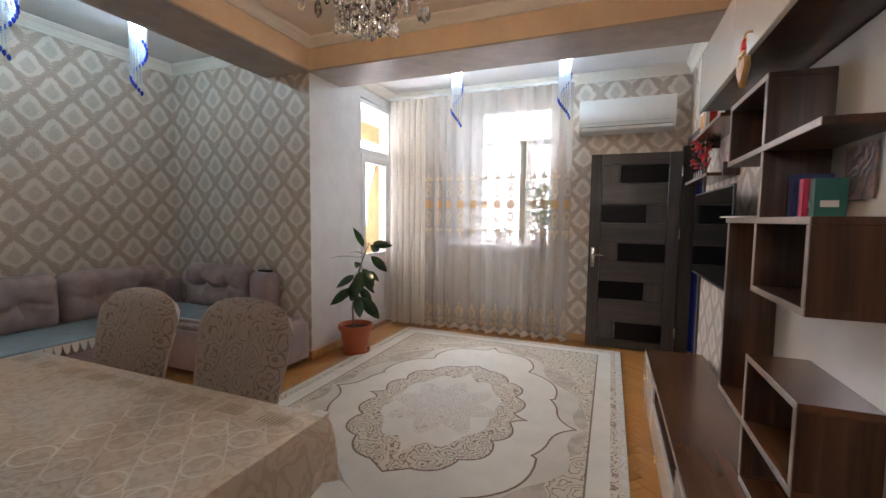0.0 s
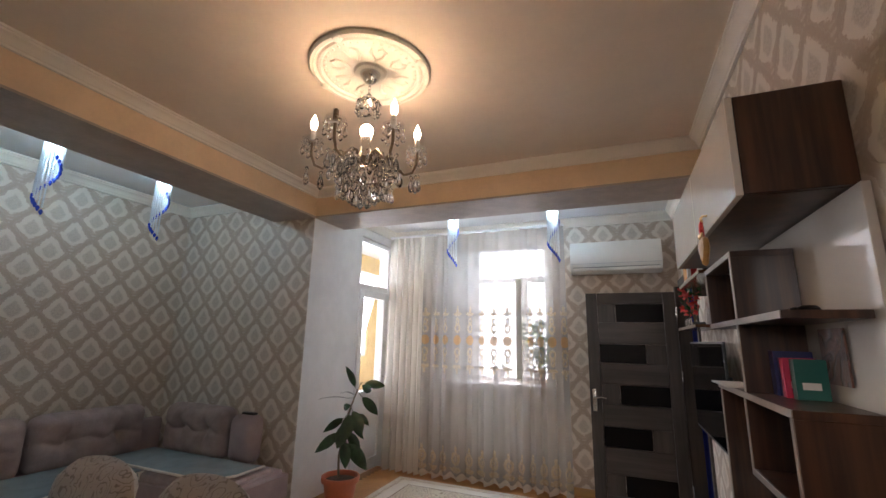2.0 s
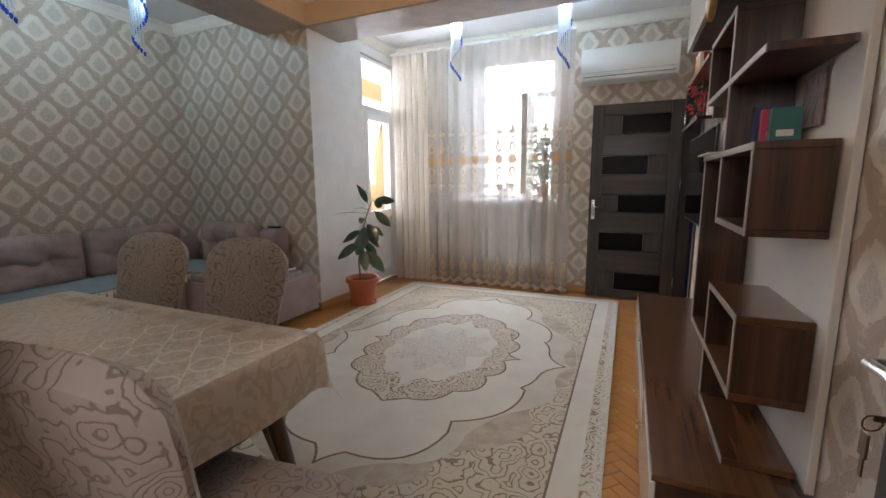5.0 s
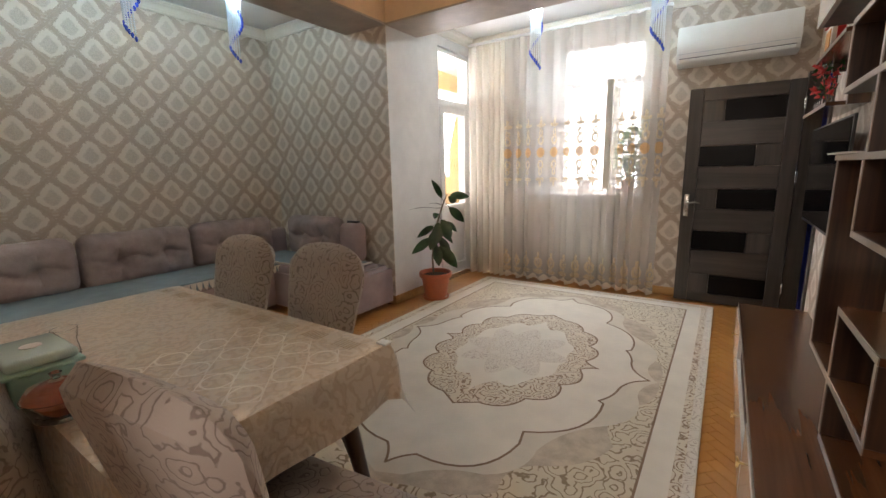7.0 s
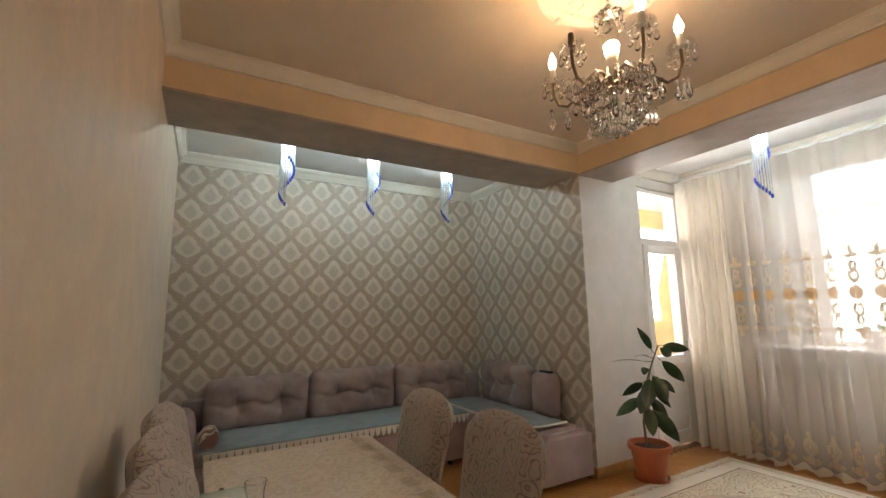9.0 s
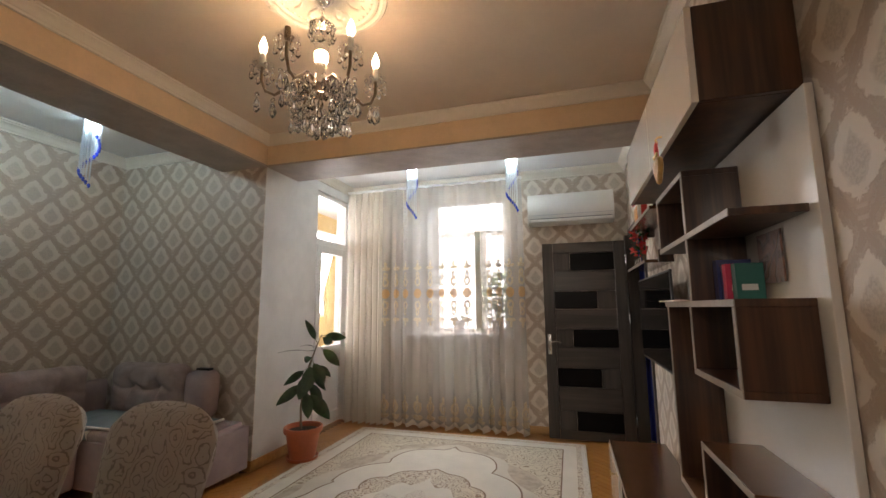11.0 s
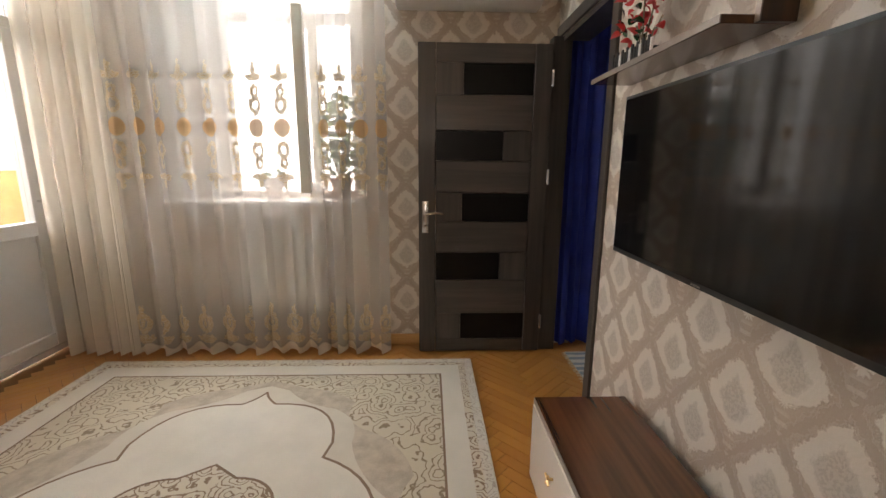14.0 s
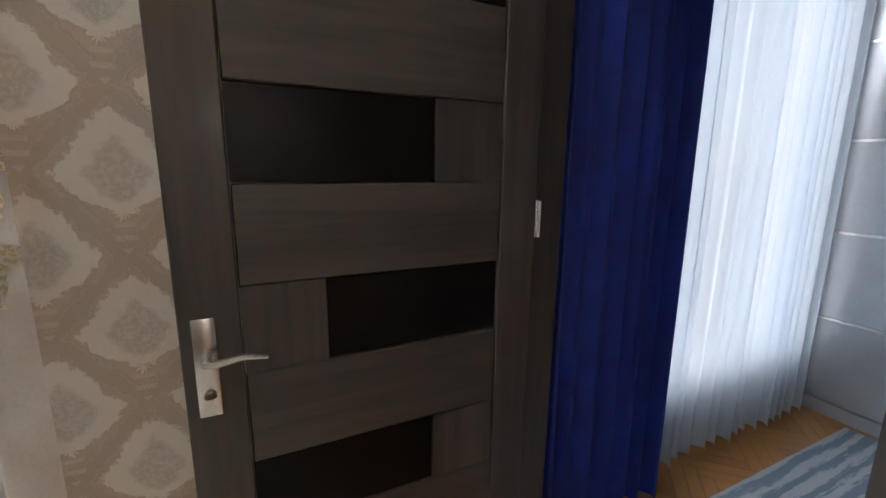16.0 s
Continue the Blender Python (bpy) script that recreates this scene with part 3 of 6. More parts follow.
_b = bmesh.new()
box(_b, XL, -1.60, YW, YW + 0.3, 0, 3.1)
box(_b, -1.60, -1.18, YW, YW + 0.3, 0, 1.06)
box(_b, -1.60, -1.18, YW, YW + 0.3, 2.66, 3.1)
box(_b, -0.28, 1.24, YW, YW + 0.3, 0, 3.1)
box(_b, -1.18, -0.28, YW, YW + 0.3, 0, 1.06)
box(_b, -1.18, -0.28, YW, YW + 0.3, 2.66, 3.1)
structure("wall_window", _b, M_PAPER, "beige damask wallpaper wall with a window", "wall")

# made-up white splay: brightens the net curtain left of the window
_b = bmesh.new()
_lo, _hi = [[_b.verts.new((x, y, z)) for x, y in ((-1.60, YW + 0.03), (-1.18, YW + 0.17), (-1.18, YW + 0.3), (-1.60, YW + 0.3))] for z in (1.06, 2.66)]
for _k in range(4):
    _b.faces.new((_lo[_k], _lo[(_k + 1) % 4], _hi[(_k + 1) % 4], _hi[_k]))
_b.faces.new(_lo[::-1])
_b.faces.new(_hi)
structure("added_white_reveal", _b, M_WHITEWALL, "white splayed reveal added to brighten the net beside the window", "wall")

_b = bmesh.new()
box(_b, XR, XR + 0.16, -0.2, 4.10, 0, 3.1)
box(_b, XR, XR + 0.16, 4.10, YW, 2.09, 3.1)
structure("wall_tv", _b, M_PAPER, "beige damask wallpaper wall with a doorway", "wall")

_b = bmesh.new()
box(_b, XA - 0.2, -0.12, YN - 0.18, YN, 0, 3.1)
box(_b, -0.12, XR, YN - 0.18, YN, 2.12, 3.1)
box(_b, 0.99, XR, YN - 0.18, YN, 0, 2.12)
structure("wall_entry", _b, M_CREAM, "cream textured plaster wall behind the dining chairs", "wall")

structure("ceiling_main", bx(-2.3, XR + 0.1, YN - 0.1, YA + 0.1, ZC, ZC + 0.12), M_CEIL, "cream raised ceiling lit by the chandelier", "ceiling")
structure("ceiling_alcove", bx(XA - 0.1, -2.72, YN - 0.1, YA + 0.1, ZB, ZB + 0.12), M_CEILW, "white lower ceiling over the sofa", "ceiling")
structure("ceiling_bay", bx(XL - 0.1, XR + 0.1, 3.74, YW + 0.1, ZB, ZB + 0.12), M_CEILW, "white lower ceiling by the window", "ceiling")


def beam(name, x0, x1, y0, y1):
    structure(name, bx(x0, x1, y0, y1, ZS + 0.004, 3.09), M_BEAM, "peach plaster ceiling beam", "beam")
    structure(name + "_soffit", bx(x0 + 0.001, x1 + 0.002, y0 - 0.002, y1 + 0.002, ZS - 0.012, ZS + 0.003), M_SOFFIT, "darker grey rough plaster underside of the beam", "beam")


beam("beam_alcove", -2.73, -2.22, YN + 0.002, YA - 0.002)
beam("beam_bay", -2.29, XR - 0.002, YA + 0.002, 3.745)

CORN = [(0.0, 0.0), (0.10, 0.0), (0.10, -0.018), (0.088, -0.022), (0.084, -0.034), (0.066, -0.044), (0.048, -0.062), (0.036, -0.082), (0.030, -0.092), (0.024, -0.096), (0.020, -0.115), (0.0, -0.118)]
CORN_S = [(a * 0.72, b * 0.81) for a, b in CORN]
CORN = [(a * 0.75, b * 0.68) for a, b in CORN]


def cornice(name, path, prof, label, closed=True):
    structure(name, extrude_path(bmesh.new(), prof, path, closed), M_CORNICE, label, "cornice")


_e = 0.002
cornice("cornice_main", [(-2.22 + _e, YN + _e, ZC - _e), (XR - _e, YN + _e, ZC - _e), (XR - _e, YA - _e, ZC - _e), (-2.22 + _e, YA - _e, ZC - _e)], CORN, "cream moulded plaster cornice round the ceiling")
cornice("cornice_alcove", [(XA + _e, YN + _e, ZB - _e), (-2.735, YN + _e, ZB - _e), (-2.735, YA - _e, ZB - _e), (XA + _e, YA - _e, ZB - _e)], CORN_S, "white moulded cornice over the sofa")
cornice("cornice_bay", [(XL + _e, 3.75, ZB - _e), (XR - _e, 3.75, ZB - _e), (XR - _e, YW - _e, ZB - _e), (XL + _e, YW - _e, ZB - _e)], CORN_S, "white moulded cornice by the window")


def skirting(name, x0, x1, y0, y1):
    structure(name, bx(x0, x1, y0, y1, 0, 0.085, bev=0.006), M_SKIRT, "light oak skirting board", "skirting")


skirting("baseboard_window", XL + 0.01, 1.0, YW - 0.018, YW - 0.001)
skirting("baseboard_balcony", XL + 0.07, XL + 0.088, YA - 0.012, 3.74)
skirting("baseboard_balcony_b", XL + 0.001, XL + 0.018, 3.745, 4.20)
skirting("baseboard_alcove", -2.6, XL + 0.088, YA - 0.018, YA - 0.001)
skirting("baseboard_tv", XR - 0.018, XR - 0.001, 3.64, 4.02)
skirting("baseboard_entry", -2.2, -0.2, YN + 0.001, YN + 0.018)

# hall behind the camera (unseen, added), balcony and next room: plain closing walls
_b = bmesh.new()
box(_b, -1.4, -1.2, -3.0, -0.18, 0, 2.8)
box(_b, 2.0, 2.2, -3.0, -0.18, 0, 2.8)
box(_b, -1.4, 2.2, -3.2, -3.0, 0, 2.8)
structure("wall_hall_unseen", _b, M_CREAM, "unseen cream hall walls added to close off the entry doorway", "wall")
structure("ceiling_hall_unseen", bx(-1.4, 2.2, -3.2, -0.18, 2.8, 2.9), M_CEILW, "unseen white hall ceiling added to keep daylight out", "ceiling")
_b = bmesh.new()
box(_b, -3.6, -3.48, YA + 0.15, 7.8, 0, 1.22)
box(_b, -3.6, -3.48, YA + 0.15, 7.8, 2.62, 2.9)
box(_b, -3.6, -3.48, 6.30, 7.8, 1.22, 2.62)
box(_b, -3.6, -3.48, YA + 0.15, 4.0, 1.22, 2.62)
box(_b, -3.48, -2.5, 7.6, 7.8, 0, 2.9)
structure("wall_balcony_outer", _b, M_YELLOW, "yellow plastered balcony wall", "wall")
structure("ceiling_balcony", bx(-3.6, -2.3, YA + 0.15, 7.8, 2.9, 3.0), M_CEILW, "white balcony ceiling", "ceiling")
_b = bmesh.new()
box(_b, 1.24, 1.55, YW + 0.1, YW + 0.3, 0, 2.9)
box(_b, 2.95, 3.6, YW + 0.1, YW + 0.3, 0, 2.9)
box(_b, 1.55, 2.95, YW + 0.1, YW + 0.3, 0, 0.4)
box(_b, 1.55, 2.95, YW + 0.1, YW + 0.3, 2.5, 2.9)
box(_b, 3.5, 3.6, 1.8, YW + 0.1, 0, 2.9)
box(_b, 1.2, 3.6, 1.7, 1.8, 0, 2.9)
structure("wall_bedroom", _b, M_WHITEWALL, "pale bedroom walls", "wall")
structure("ceiling_bedroom", bx(1.2, 3.6, 1.7, YW + 0.3, 2.9, 3.0), M_CEILW, "white bedroom ceiling", "ceiling")
_b = bmesh.new()
box(_b, -300, 300, -300, 300, -6.3, -6.0)
structure("ground", _b, plain("ground_far", (0.18, 0.17, 0.14), 0.9, vary=0.2, scale=0.05, grain=0.6), "dusty ground far below the windows", "ground")

# ---- the things ----
# ---- parquet ----
def parquet():
    """Herringbone oak blocks: those along the open strip by the media unit are pieces, the rest one sheet."""
    floor = bpy.data.objects["floor"]
    L, W, G = 0.36, 0.06, 0.0012
    meshes = []
    for flip in (0, 1):
        b = bmesh.new()
        if flip:
            box(b, G, W - G, G, L - G, -0.004, 0.0, bev=0.0008, seg=1)
        else:
            box(b, G, L - G, G, W - G, -0.004, 0.0, bev=0.0008, seg=1)
        meshes.append(mesh_of("parquet_block", b, M_PARQUET))
    rot = Matrix.Rotation(radians(45), 4, "Z")
    rest_v, rest_f, count = [], [], 0
    for i in range(-120, 120):
        for j in range(-22, 22):
            for flip in (0, 1):
                x = j * (L + W) + i * W
                y = i * W - j * (L - W)
                lx, ly = (x, y) if not flip else (x + L, y)
                if flip:
                    ly = y + W - L
                c = rot @ Vector((lx + (W if flip else L) / 2, ly + (L if flip else W) / 2, 0))
                c += Vector((0.3, 3.0, 0))
                if not (-4.0 < c.x < 3.3 and -1.0 < c.y < 5.2) or (c.x < -2.35 and c.y > 3.35) or (c.y < -0.05 and not -1.15 < c.x < 1.95) or (c.x > 1.2 and -0.2 < c.y < 1.8):
                    continue
                m = Matrix.Translation((0.3, 3.0, 0)) @ rot @ Matrix.Translation((lx, ly, 0))
                near = c.x > 0.40 and c.x < 1.15 and c.y > 1.4 and count < 300
                if near:
                    count += 1
                    o = new("parquet_block", meshes[flip])
                    o.parent = floor
                    o.matrix_basis = m
                elif c.x < -1.75 or c.x > 0.35 or c.y < 1.2 or c.y > 4.6:
                    n0 = len(rest_v)
                    me = meshes[flip]
                    rest_v += [tuple(m @ v.co) for v in me.vertices]
                    rest_f += [tuple(n0 + q for q in f.vertices) for f in me.polygons]
    me = bpy.data.meshes.new("parquet_blocks")
    me.from_pydata(rest_v, [], rest_f)
    me.materials.append(M_PARQUET)
    o = new("parquet_blocks", me)
    o.parent = floor
    tagged(o, kind="stuff")


# ---- rug ----
def star(bm, cx, cy, z, pts):
    """A flat sheet round (cx, cy) with the outline pts."""
    c = bm.verts.new((cx, cy, z))
    vs = [bm.verts.new((cx + u, cy + v, z)) for u, v in pts]
    for a, b in zip(vs, vs[1:] + vs[:1]):
        bm.faces.new((c, a, b))
    return bm


def ribbon(bm, cx, cy, z, pts, w):
    """A flat line of width w through pts, closed, a short strip at a time."""
    for k, p in enumerate(pts):
        a, b = Vector(p), Vector(pts[(k + 1) % len(pts)])
        d = (b - a)
        if d.length < 1e-6:
            continue
        d.normalize()
        n, e = Vector((d.y, -d.x)) * w / 2, d * w * 0.3
        bm.faces.new([bm.verts.new((cx + q.x, cy + q.y, z + 0.0001 * (k % 3))) for q in (a - e - n, b + e - n, b + e + n, a - e + n)])
    return bm


def lobes(knots, bulge, steps=8):
    """Mirrors a quarter outline of cusps to a full one, with an arc between each two cusps."""
    q = []
    for (a, b), k in zip(zip(knots, knots[1:]), bulge):
        a, b = Vector(a), Vector(b)
        d = b - a
        nrm = Vector((d.y, -d.x)).normalized()
        st = steps if d.length > 0.12 else 2
        for s in range(st):
            f = s / st
            q.append(a + d * f + nrm * k * 4 * f * (1 - f))
    q.append(Vector(knots[-1]))
    full = q + [Vector((-p.x, p.y)) for p in q[-2::-1]]
    full += [Vector((-p.x, -p.y)) for p in q[1:]] + [Vector((p.x, -p.y)) for p in q[-2:0:-1]]
    return [tuple(p) for p in full]


def make_rug():
    cx, cy, hx, hy = -0.72, 2.84, 1.205, 1.86
    rug = thing("area_rug", (cx, cy, 0), "cream and brown classic rug with a floral medallion", "rug")
    b = bmesh.new()
    box(b, cx - hx, cx + hx, cy - hy, cy + hy, 0.001, 0.012, bev=0.003)
    part("rug_body", b, M_RUGCREAM, rug)

    def frame_band(name, m, a0, a1, z, label=""):
        bb = bmesh.new()
        o = [(cx - hx + a0, cy - hy + a0), (cx + hx - a0, cy - hy + a0), (cx + hx - a0, cy + hy - a0), (cx - hx + a0, cy + hy - a0)]
        i = [(cx - hx + a1, cy - hy + a1), (cx + hx - a1, cy - hy + a1), (cx + hx - a1, cy + hy - a1), (cx - hx + a1, cy + hy - a1)]
        ov, iv = [bb.verts.new((*p, z)) for p in o], [bb.verts.new((*p, z)) for p in i]
        for k in range(4):
            bb.faces.new((ov[k], ov[(k + 1) % 4], iv[(k + 1) % 4], iv[k]))
        part(name, bb, m, rug, label)

    frame_band("outer_border", M_RUGPALE, 0.008, 0.05, 0.0130)
    frame_band("border_vine", M_RUGFLORAL, 0.05, 0.092, 0.0134, "brown scrolling vine border")
    frame_band("white_border", M_RUGWHITE, 0.092, 0.205, 0.0130)
    frame_band("inner_line", M_RUGBROWN, 0.205, 0.216, 0.0134)
    frame_band("inner_vine", M_RUGCORNER, 0.222, 0.232, 0.0134)
    corner = bmesh.new()
    f = 0.216
    star(corner, cx, cy, 0.0126, [(-hx + f, -hy + f), (hx - f, -hy + f), (hx - f, hy - f), (-hx + f, hy - f)])
    part("floral_ground", corner, M_RUGCORNER, rug, "beige and olive floral ground")
    K = [(0.91, 0), (0.77, 0.20), (0.70, 0.40), (0.73, 0.42), (0.45, 0.90), (0.47, 1.0), (0.09, 1.33), (0.0, 1.45)]
    B = [-0.03, 0.015, 0.0, 0.10, 0.0, 0.12, -0.01]
    out = lobes(K, B)
    wide = lobes([(0.965, 0), (0.93, 0.30), (0.86, 0.78), (0.60, 1.10), (0.52, 1.34), (0.20, 1.50), (0.0, 1.58)], [0.02, -0.10, 0.05, -0.05, 0.03, 0.0])
    part("shaded_panel", star(bmesh.new(), cx, cy, 0.0136, wide), M_RUGTAUPE, rug, "taupe shaded leaf panels")
    hi = lobes([(0.955, 0), (0.88, 0.24), (0.80, 0.62), (0.56, 1.0), (0.42, 1.28), (0.12, 1.47), (0.0, 1.52)], [-0.03, 0.06, -0.04, 0.05, -0.03, 0.0])
    part("pale_panel", star(bmesh.new(), cx, cy, 0.0141, hi), M_RUGCREAM, rug)
    part("ivory_field", star(bmesh.new(), cx, cy, 0.0146, out), M_RUGWHITE, rug)
    part("field_outline", ribbon(bmesh.new(), cx, cy, 0.0151, out, 0.013), M_RUGBROWN, rug, "dark brown scalloped outline")
    med = lobes([(0.60, 0), (0.50, 0.07), (0.53, 0.13), (0.45, 0.34), (0.47, 0.37), (0.33, 0.60), (0.33, 0.62), (0.12, 0.78), (0.0, 0.86)], [-0.01, 0.0, 0.05, 0.0, 0.07, 0.0, 0.05, 0.0])
    part("medallion", star(bmesh.new(), cx, cy, 0.0156, med), M_RUGFLORAL, rug, "brown scroll medallion ring")
    part("medallion_outline", ribbon(bmesh.new(), cx, cy, 0.0161, med, 0.012), M_RUGBROWN, rug)
    core = lobes([(0.40, 0), (0.37, 0.16), (0.30, 0.32), (0.24, 0.44), (0.10, 0.50), (0.0, 0.70)], [-0.02, 0.03, 0.0, 0.05, -0.02])
    part("medallion_field", star(bmesh.new(), cx, cy, 0.0161, core), M_RUGWHITE, rug)
    for k in range(8):
        a0 = k * math.pi / 4
        pet = []
        for s in range(24):
            a = 2 * math.pi * s / 24
            rr = 0.155 * math.cos(a) * (1 if math.cos(a) > 0 else 0.6)
            tt = 0.092 * math.sin(a) * (1 - 0.35 * math.cos(a))
            pet.append(((0.235 + rr) * math.cos(a0) - tt * math.sin(a0), ((0.235 + rr) * math.sin(a0) + tt * math.cos(a0)) * 1.12))
        px_, py_ = 0.235 * math.cos(a0), 0.235 * math.sin(a0) * 1.12
        part("petal", star(bmesh.new(), cx + px_, cy + py_, 0.0166 + 0.0004 * (k % 2), [(u - px_, v - py_) for u, v in pet]), M_RUGPALE, rug)
        part("petal_outline", ribbon(bmesh.new(), cx, cy, 0.0175, pet, 0.006), M_RUGCREAM, rug)
    disc = [(0.19 * math.cos(2 * math.pi * s / 40), 0.21 * math.sin(2 * math.pi * s / 40)) for s in range(40)]
    part("rosette", star(bmesh.new(), cx, cy, 0.0180, disc), M_RUGPALE, rug)
    part("rosette_outline", ribbon(bmesh.new(), cx, cy, 0.0184, disc, 0.010), M_RUGCREAM, rug)
    fr = bmesh.new()
    for end in (-1, 1):
        for i in range(170):
            x = cx - hx + 0.01 + i * (2 * hx - 0.02) / 169
            y0 = cy + end * hy
            tube(fr, [(x, y0 - end * 0.004, 0.007), (x + random.uniform(-0.006, 0.006), y0 + end * random.uniform(0.016, 0.028), 0.003)], [0.003, 0.002], 4)
    tagged(part("fringe", fr, M_FRINGE, rug), kind="stuff")


# ---- window, balcony door, curtains ----
def framed(name, parent, x0, x1, y0, y1, z0, z1, w, m, axis, label=""):
    """A rectangular frame; axis is the way its depth runs."""
    b = bmesh.new()
    if axis == "y":
        box(b, x0, x0 + w, y0, y1, z0, z1, 0.004, 1); box(b, x1 - w, x1, y0, y1, z0, z1, 0.004, 1)
        box(b, x0 + w, x1 - w, y0, y1, z0, z0 + w, 0.004, 1); box(b, x0 + w, x1 - w, y0, y1, z1 - w, z1, 0.004, 1)
    else:
        box(b, x0, x1, y0, y0 + w, z0, z1, 0.004, 1); box(b, x0, x1, y1 - w, y1, z0, z1, 0.004, 1)
        box(b, x0, x1, y0 + w, y1 - w, z0, z0 + w, 0.004, 1); box(b, x0, x1, y0 + w, y1 - w, z1 - w, z1, 0.004, 1)
    return part(name, b, m, parent, label)


def pane(parent, *a):
    o = part("pane", bx(*a), M_GLASS, parent)
    o.visible_shadow = False
    return o


def make_window():
    w = tagged(thing("window_1", (-0.73, 5.16, 1.06), "white pvc window with one sash standing open", "window"), kind="structure")
    framed("window_frame", w, -1.18, -0.28, 5.12, 5.19, 1.06, 2.66, 0.05, M_PVC, "y")
    part("transom", bx(-1.13, -0.33, 5.125, 5.185, 2.21, 2.28, bev=0.004, seg=1), M_PVC, w)
    part("mullion", bx(-0.60, -0.54, 5.125, 5.185, 1.11, 2.21, bev=0.004, seg=1), M_PVC, w)
    pane(w, -1.13, -0.33, 5.15, 5.156, 2.28, 2.61)
    pane(w, -0.54, -0.33, 5.15, 5.156, 1.11, 2.21)
    s = bmesh.new()
    y1, y0, xx = 5.118, 4.90, -0.565
    box(s, xx - 0.03, xx + 0.03, y0 - 0.17, y0 - 0.11, 1.12, 2.20, 0.004, 1)
    box(s, xx - 0.03, xx + 0.03, y1 - 0.06, y1, 1.12, 2.20, 0.004, 1)
    box(s, xx - 0.03, xx + 0.03, y0 - 0.11, y1 - 0.06, 1.12, 1.18, 0.004, 1)
    box(s, xx - 0.03, xx + 0.03, y0 - 0.11, y1 - 0.06, 2.14, 2.20, 0.004, 1)
    # sash colour is darker and creamier than the white frame
    part("open_sash", s, plain("darker_pvc_sash", (0.68, 0.64, 0.56), 0.35, vary=0.03, bmp=0), w, "open sash seen edge on")
    part("window_sill", bx(-1.62, -0.18, 4.86, 5.12, 1.035, 1.058, bev=0.006), M_PVC, w)
    # glare of the bright street beyond the glass
    structure("backdrop", bx(-9, 9, 11.0, 11.05, -6, 14), glow("bright_hazy_sky", (0.95, 0.97, 1.0), 1.9), "bright hazy daylight beyond the windows", "backdrop")
    structure("backdrop_side", bx(-12.05, -12.0, -4, 12, -6, 14), bpy.data.materials["bright_hazy_sky"], "bright hazy daylight beyond the balcony", "backdrop")


def make_balcony_door():
    d = tagged(thing("door_1", (-2.33, 4.59, 0), "white pvc balcony door with glass above a solid panel", "door"), kind="structure")
    framed("door_frame", d, -2.40, -2.325, 4.225, 4.955, 0.03, 2.695, 0.045, M_PVC, "x")
    part("transom", bx(-2.39, -2.33, 4.27, 4.91, 2.08, 2.15, bev=0.004, seg=1), M_PVC, d)
    leaf = framed("door_leaf", d, -2.385, -2.315, 4.272, 4.908, 0.08, 2.078, 0.085, M_PVC, "x")
    part("mid_rail", bx(-2.385, -2.315, 4.357, 4.823, 0.83, 0.92, bev=0.004, seg=1), M_PVC, leaf)
    part("solid_panel", bx(-2.362, -2.338, 4.357, 4.823, 0.165, 0.83), M_PVC, leaf)
    pane(leaf, -2.353, -2.347, 4.357, 4.823, 0.92, 1.993)
    part("handle", tube(bmesh.new(), [(-2.315, 4.865, 1.05), (-2.285, 4.865, 1.05), (-2.28, 4.865, 1.04), (-2.28, 4.865, 0.93)], 0.009, 8), M_CHROME, leaf, "chrome lever handle")
    pane(d, -2.353, -2.347, 4.27, 4.91, 2.15, 2.65)
    b = thing("window_2", (-3.5, 5.4, 1.22), "white pvc balcony glazing with a tilted vent sash", "window")
    tagged(b, kind="structure")
    framed("window_frame", b, -3.56, -3.50, 4.0, 6.30, 1.22, 2.62, 0.05, M_PVC, "x")
    part("transom", bx(-3.56, -3.50, 4.05, 6.25, 2.08, 2.14), M_PVC, b)
    part("mullion", bx(-3.56, -3.50, 5.1, 5.16, 1.27, 2.08), M_PVC, b)
    v = bmesh.new()
    box(v, -3.42, -3.38, 5.2, 6.2, 2.16, 2.20); box(v, -3.26, -3.22, 5.2, 6.2, 2.50, 2.54)
    tube(v, [(-3.40, 5.22, 2.18), (-3.24, 5.22, 2.52)], 0.02, 4); tube(v, [(-3.40, 6.18, 2.18), (-3.24, 6.18, 2.52)], 0.02, 4)
    part("vent_sash", v, M_PVC, b)


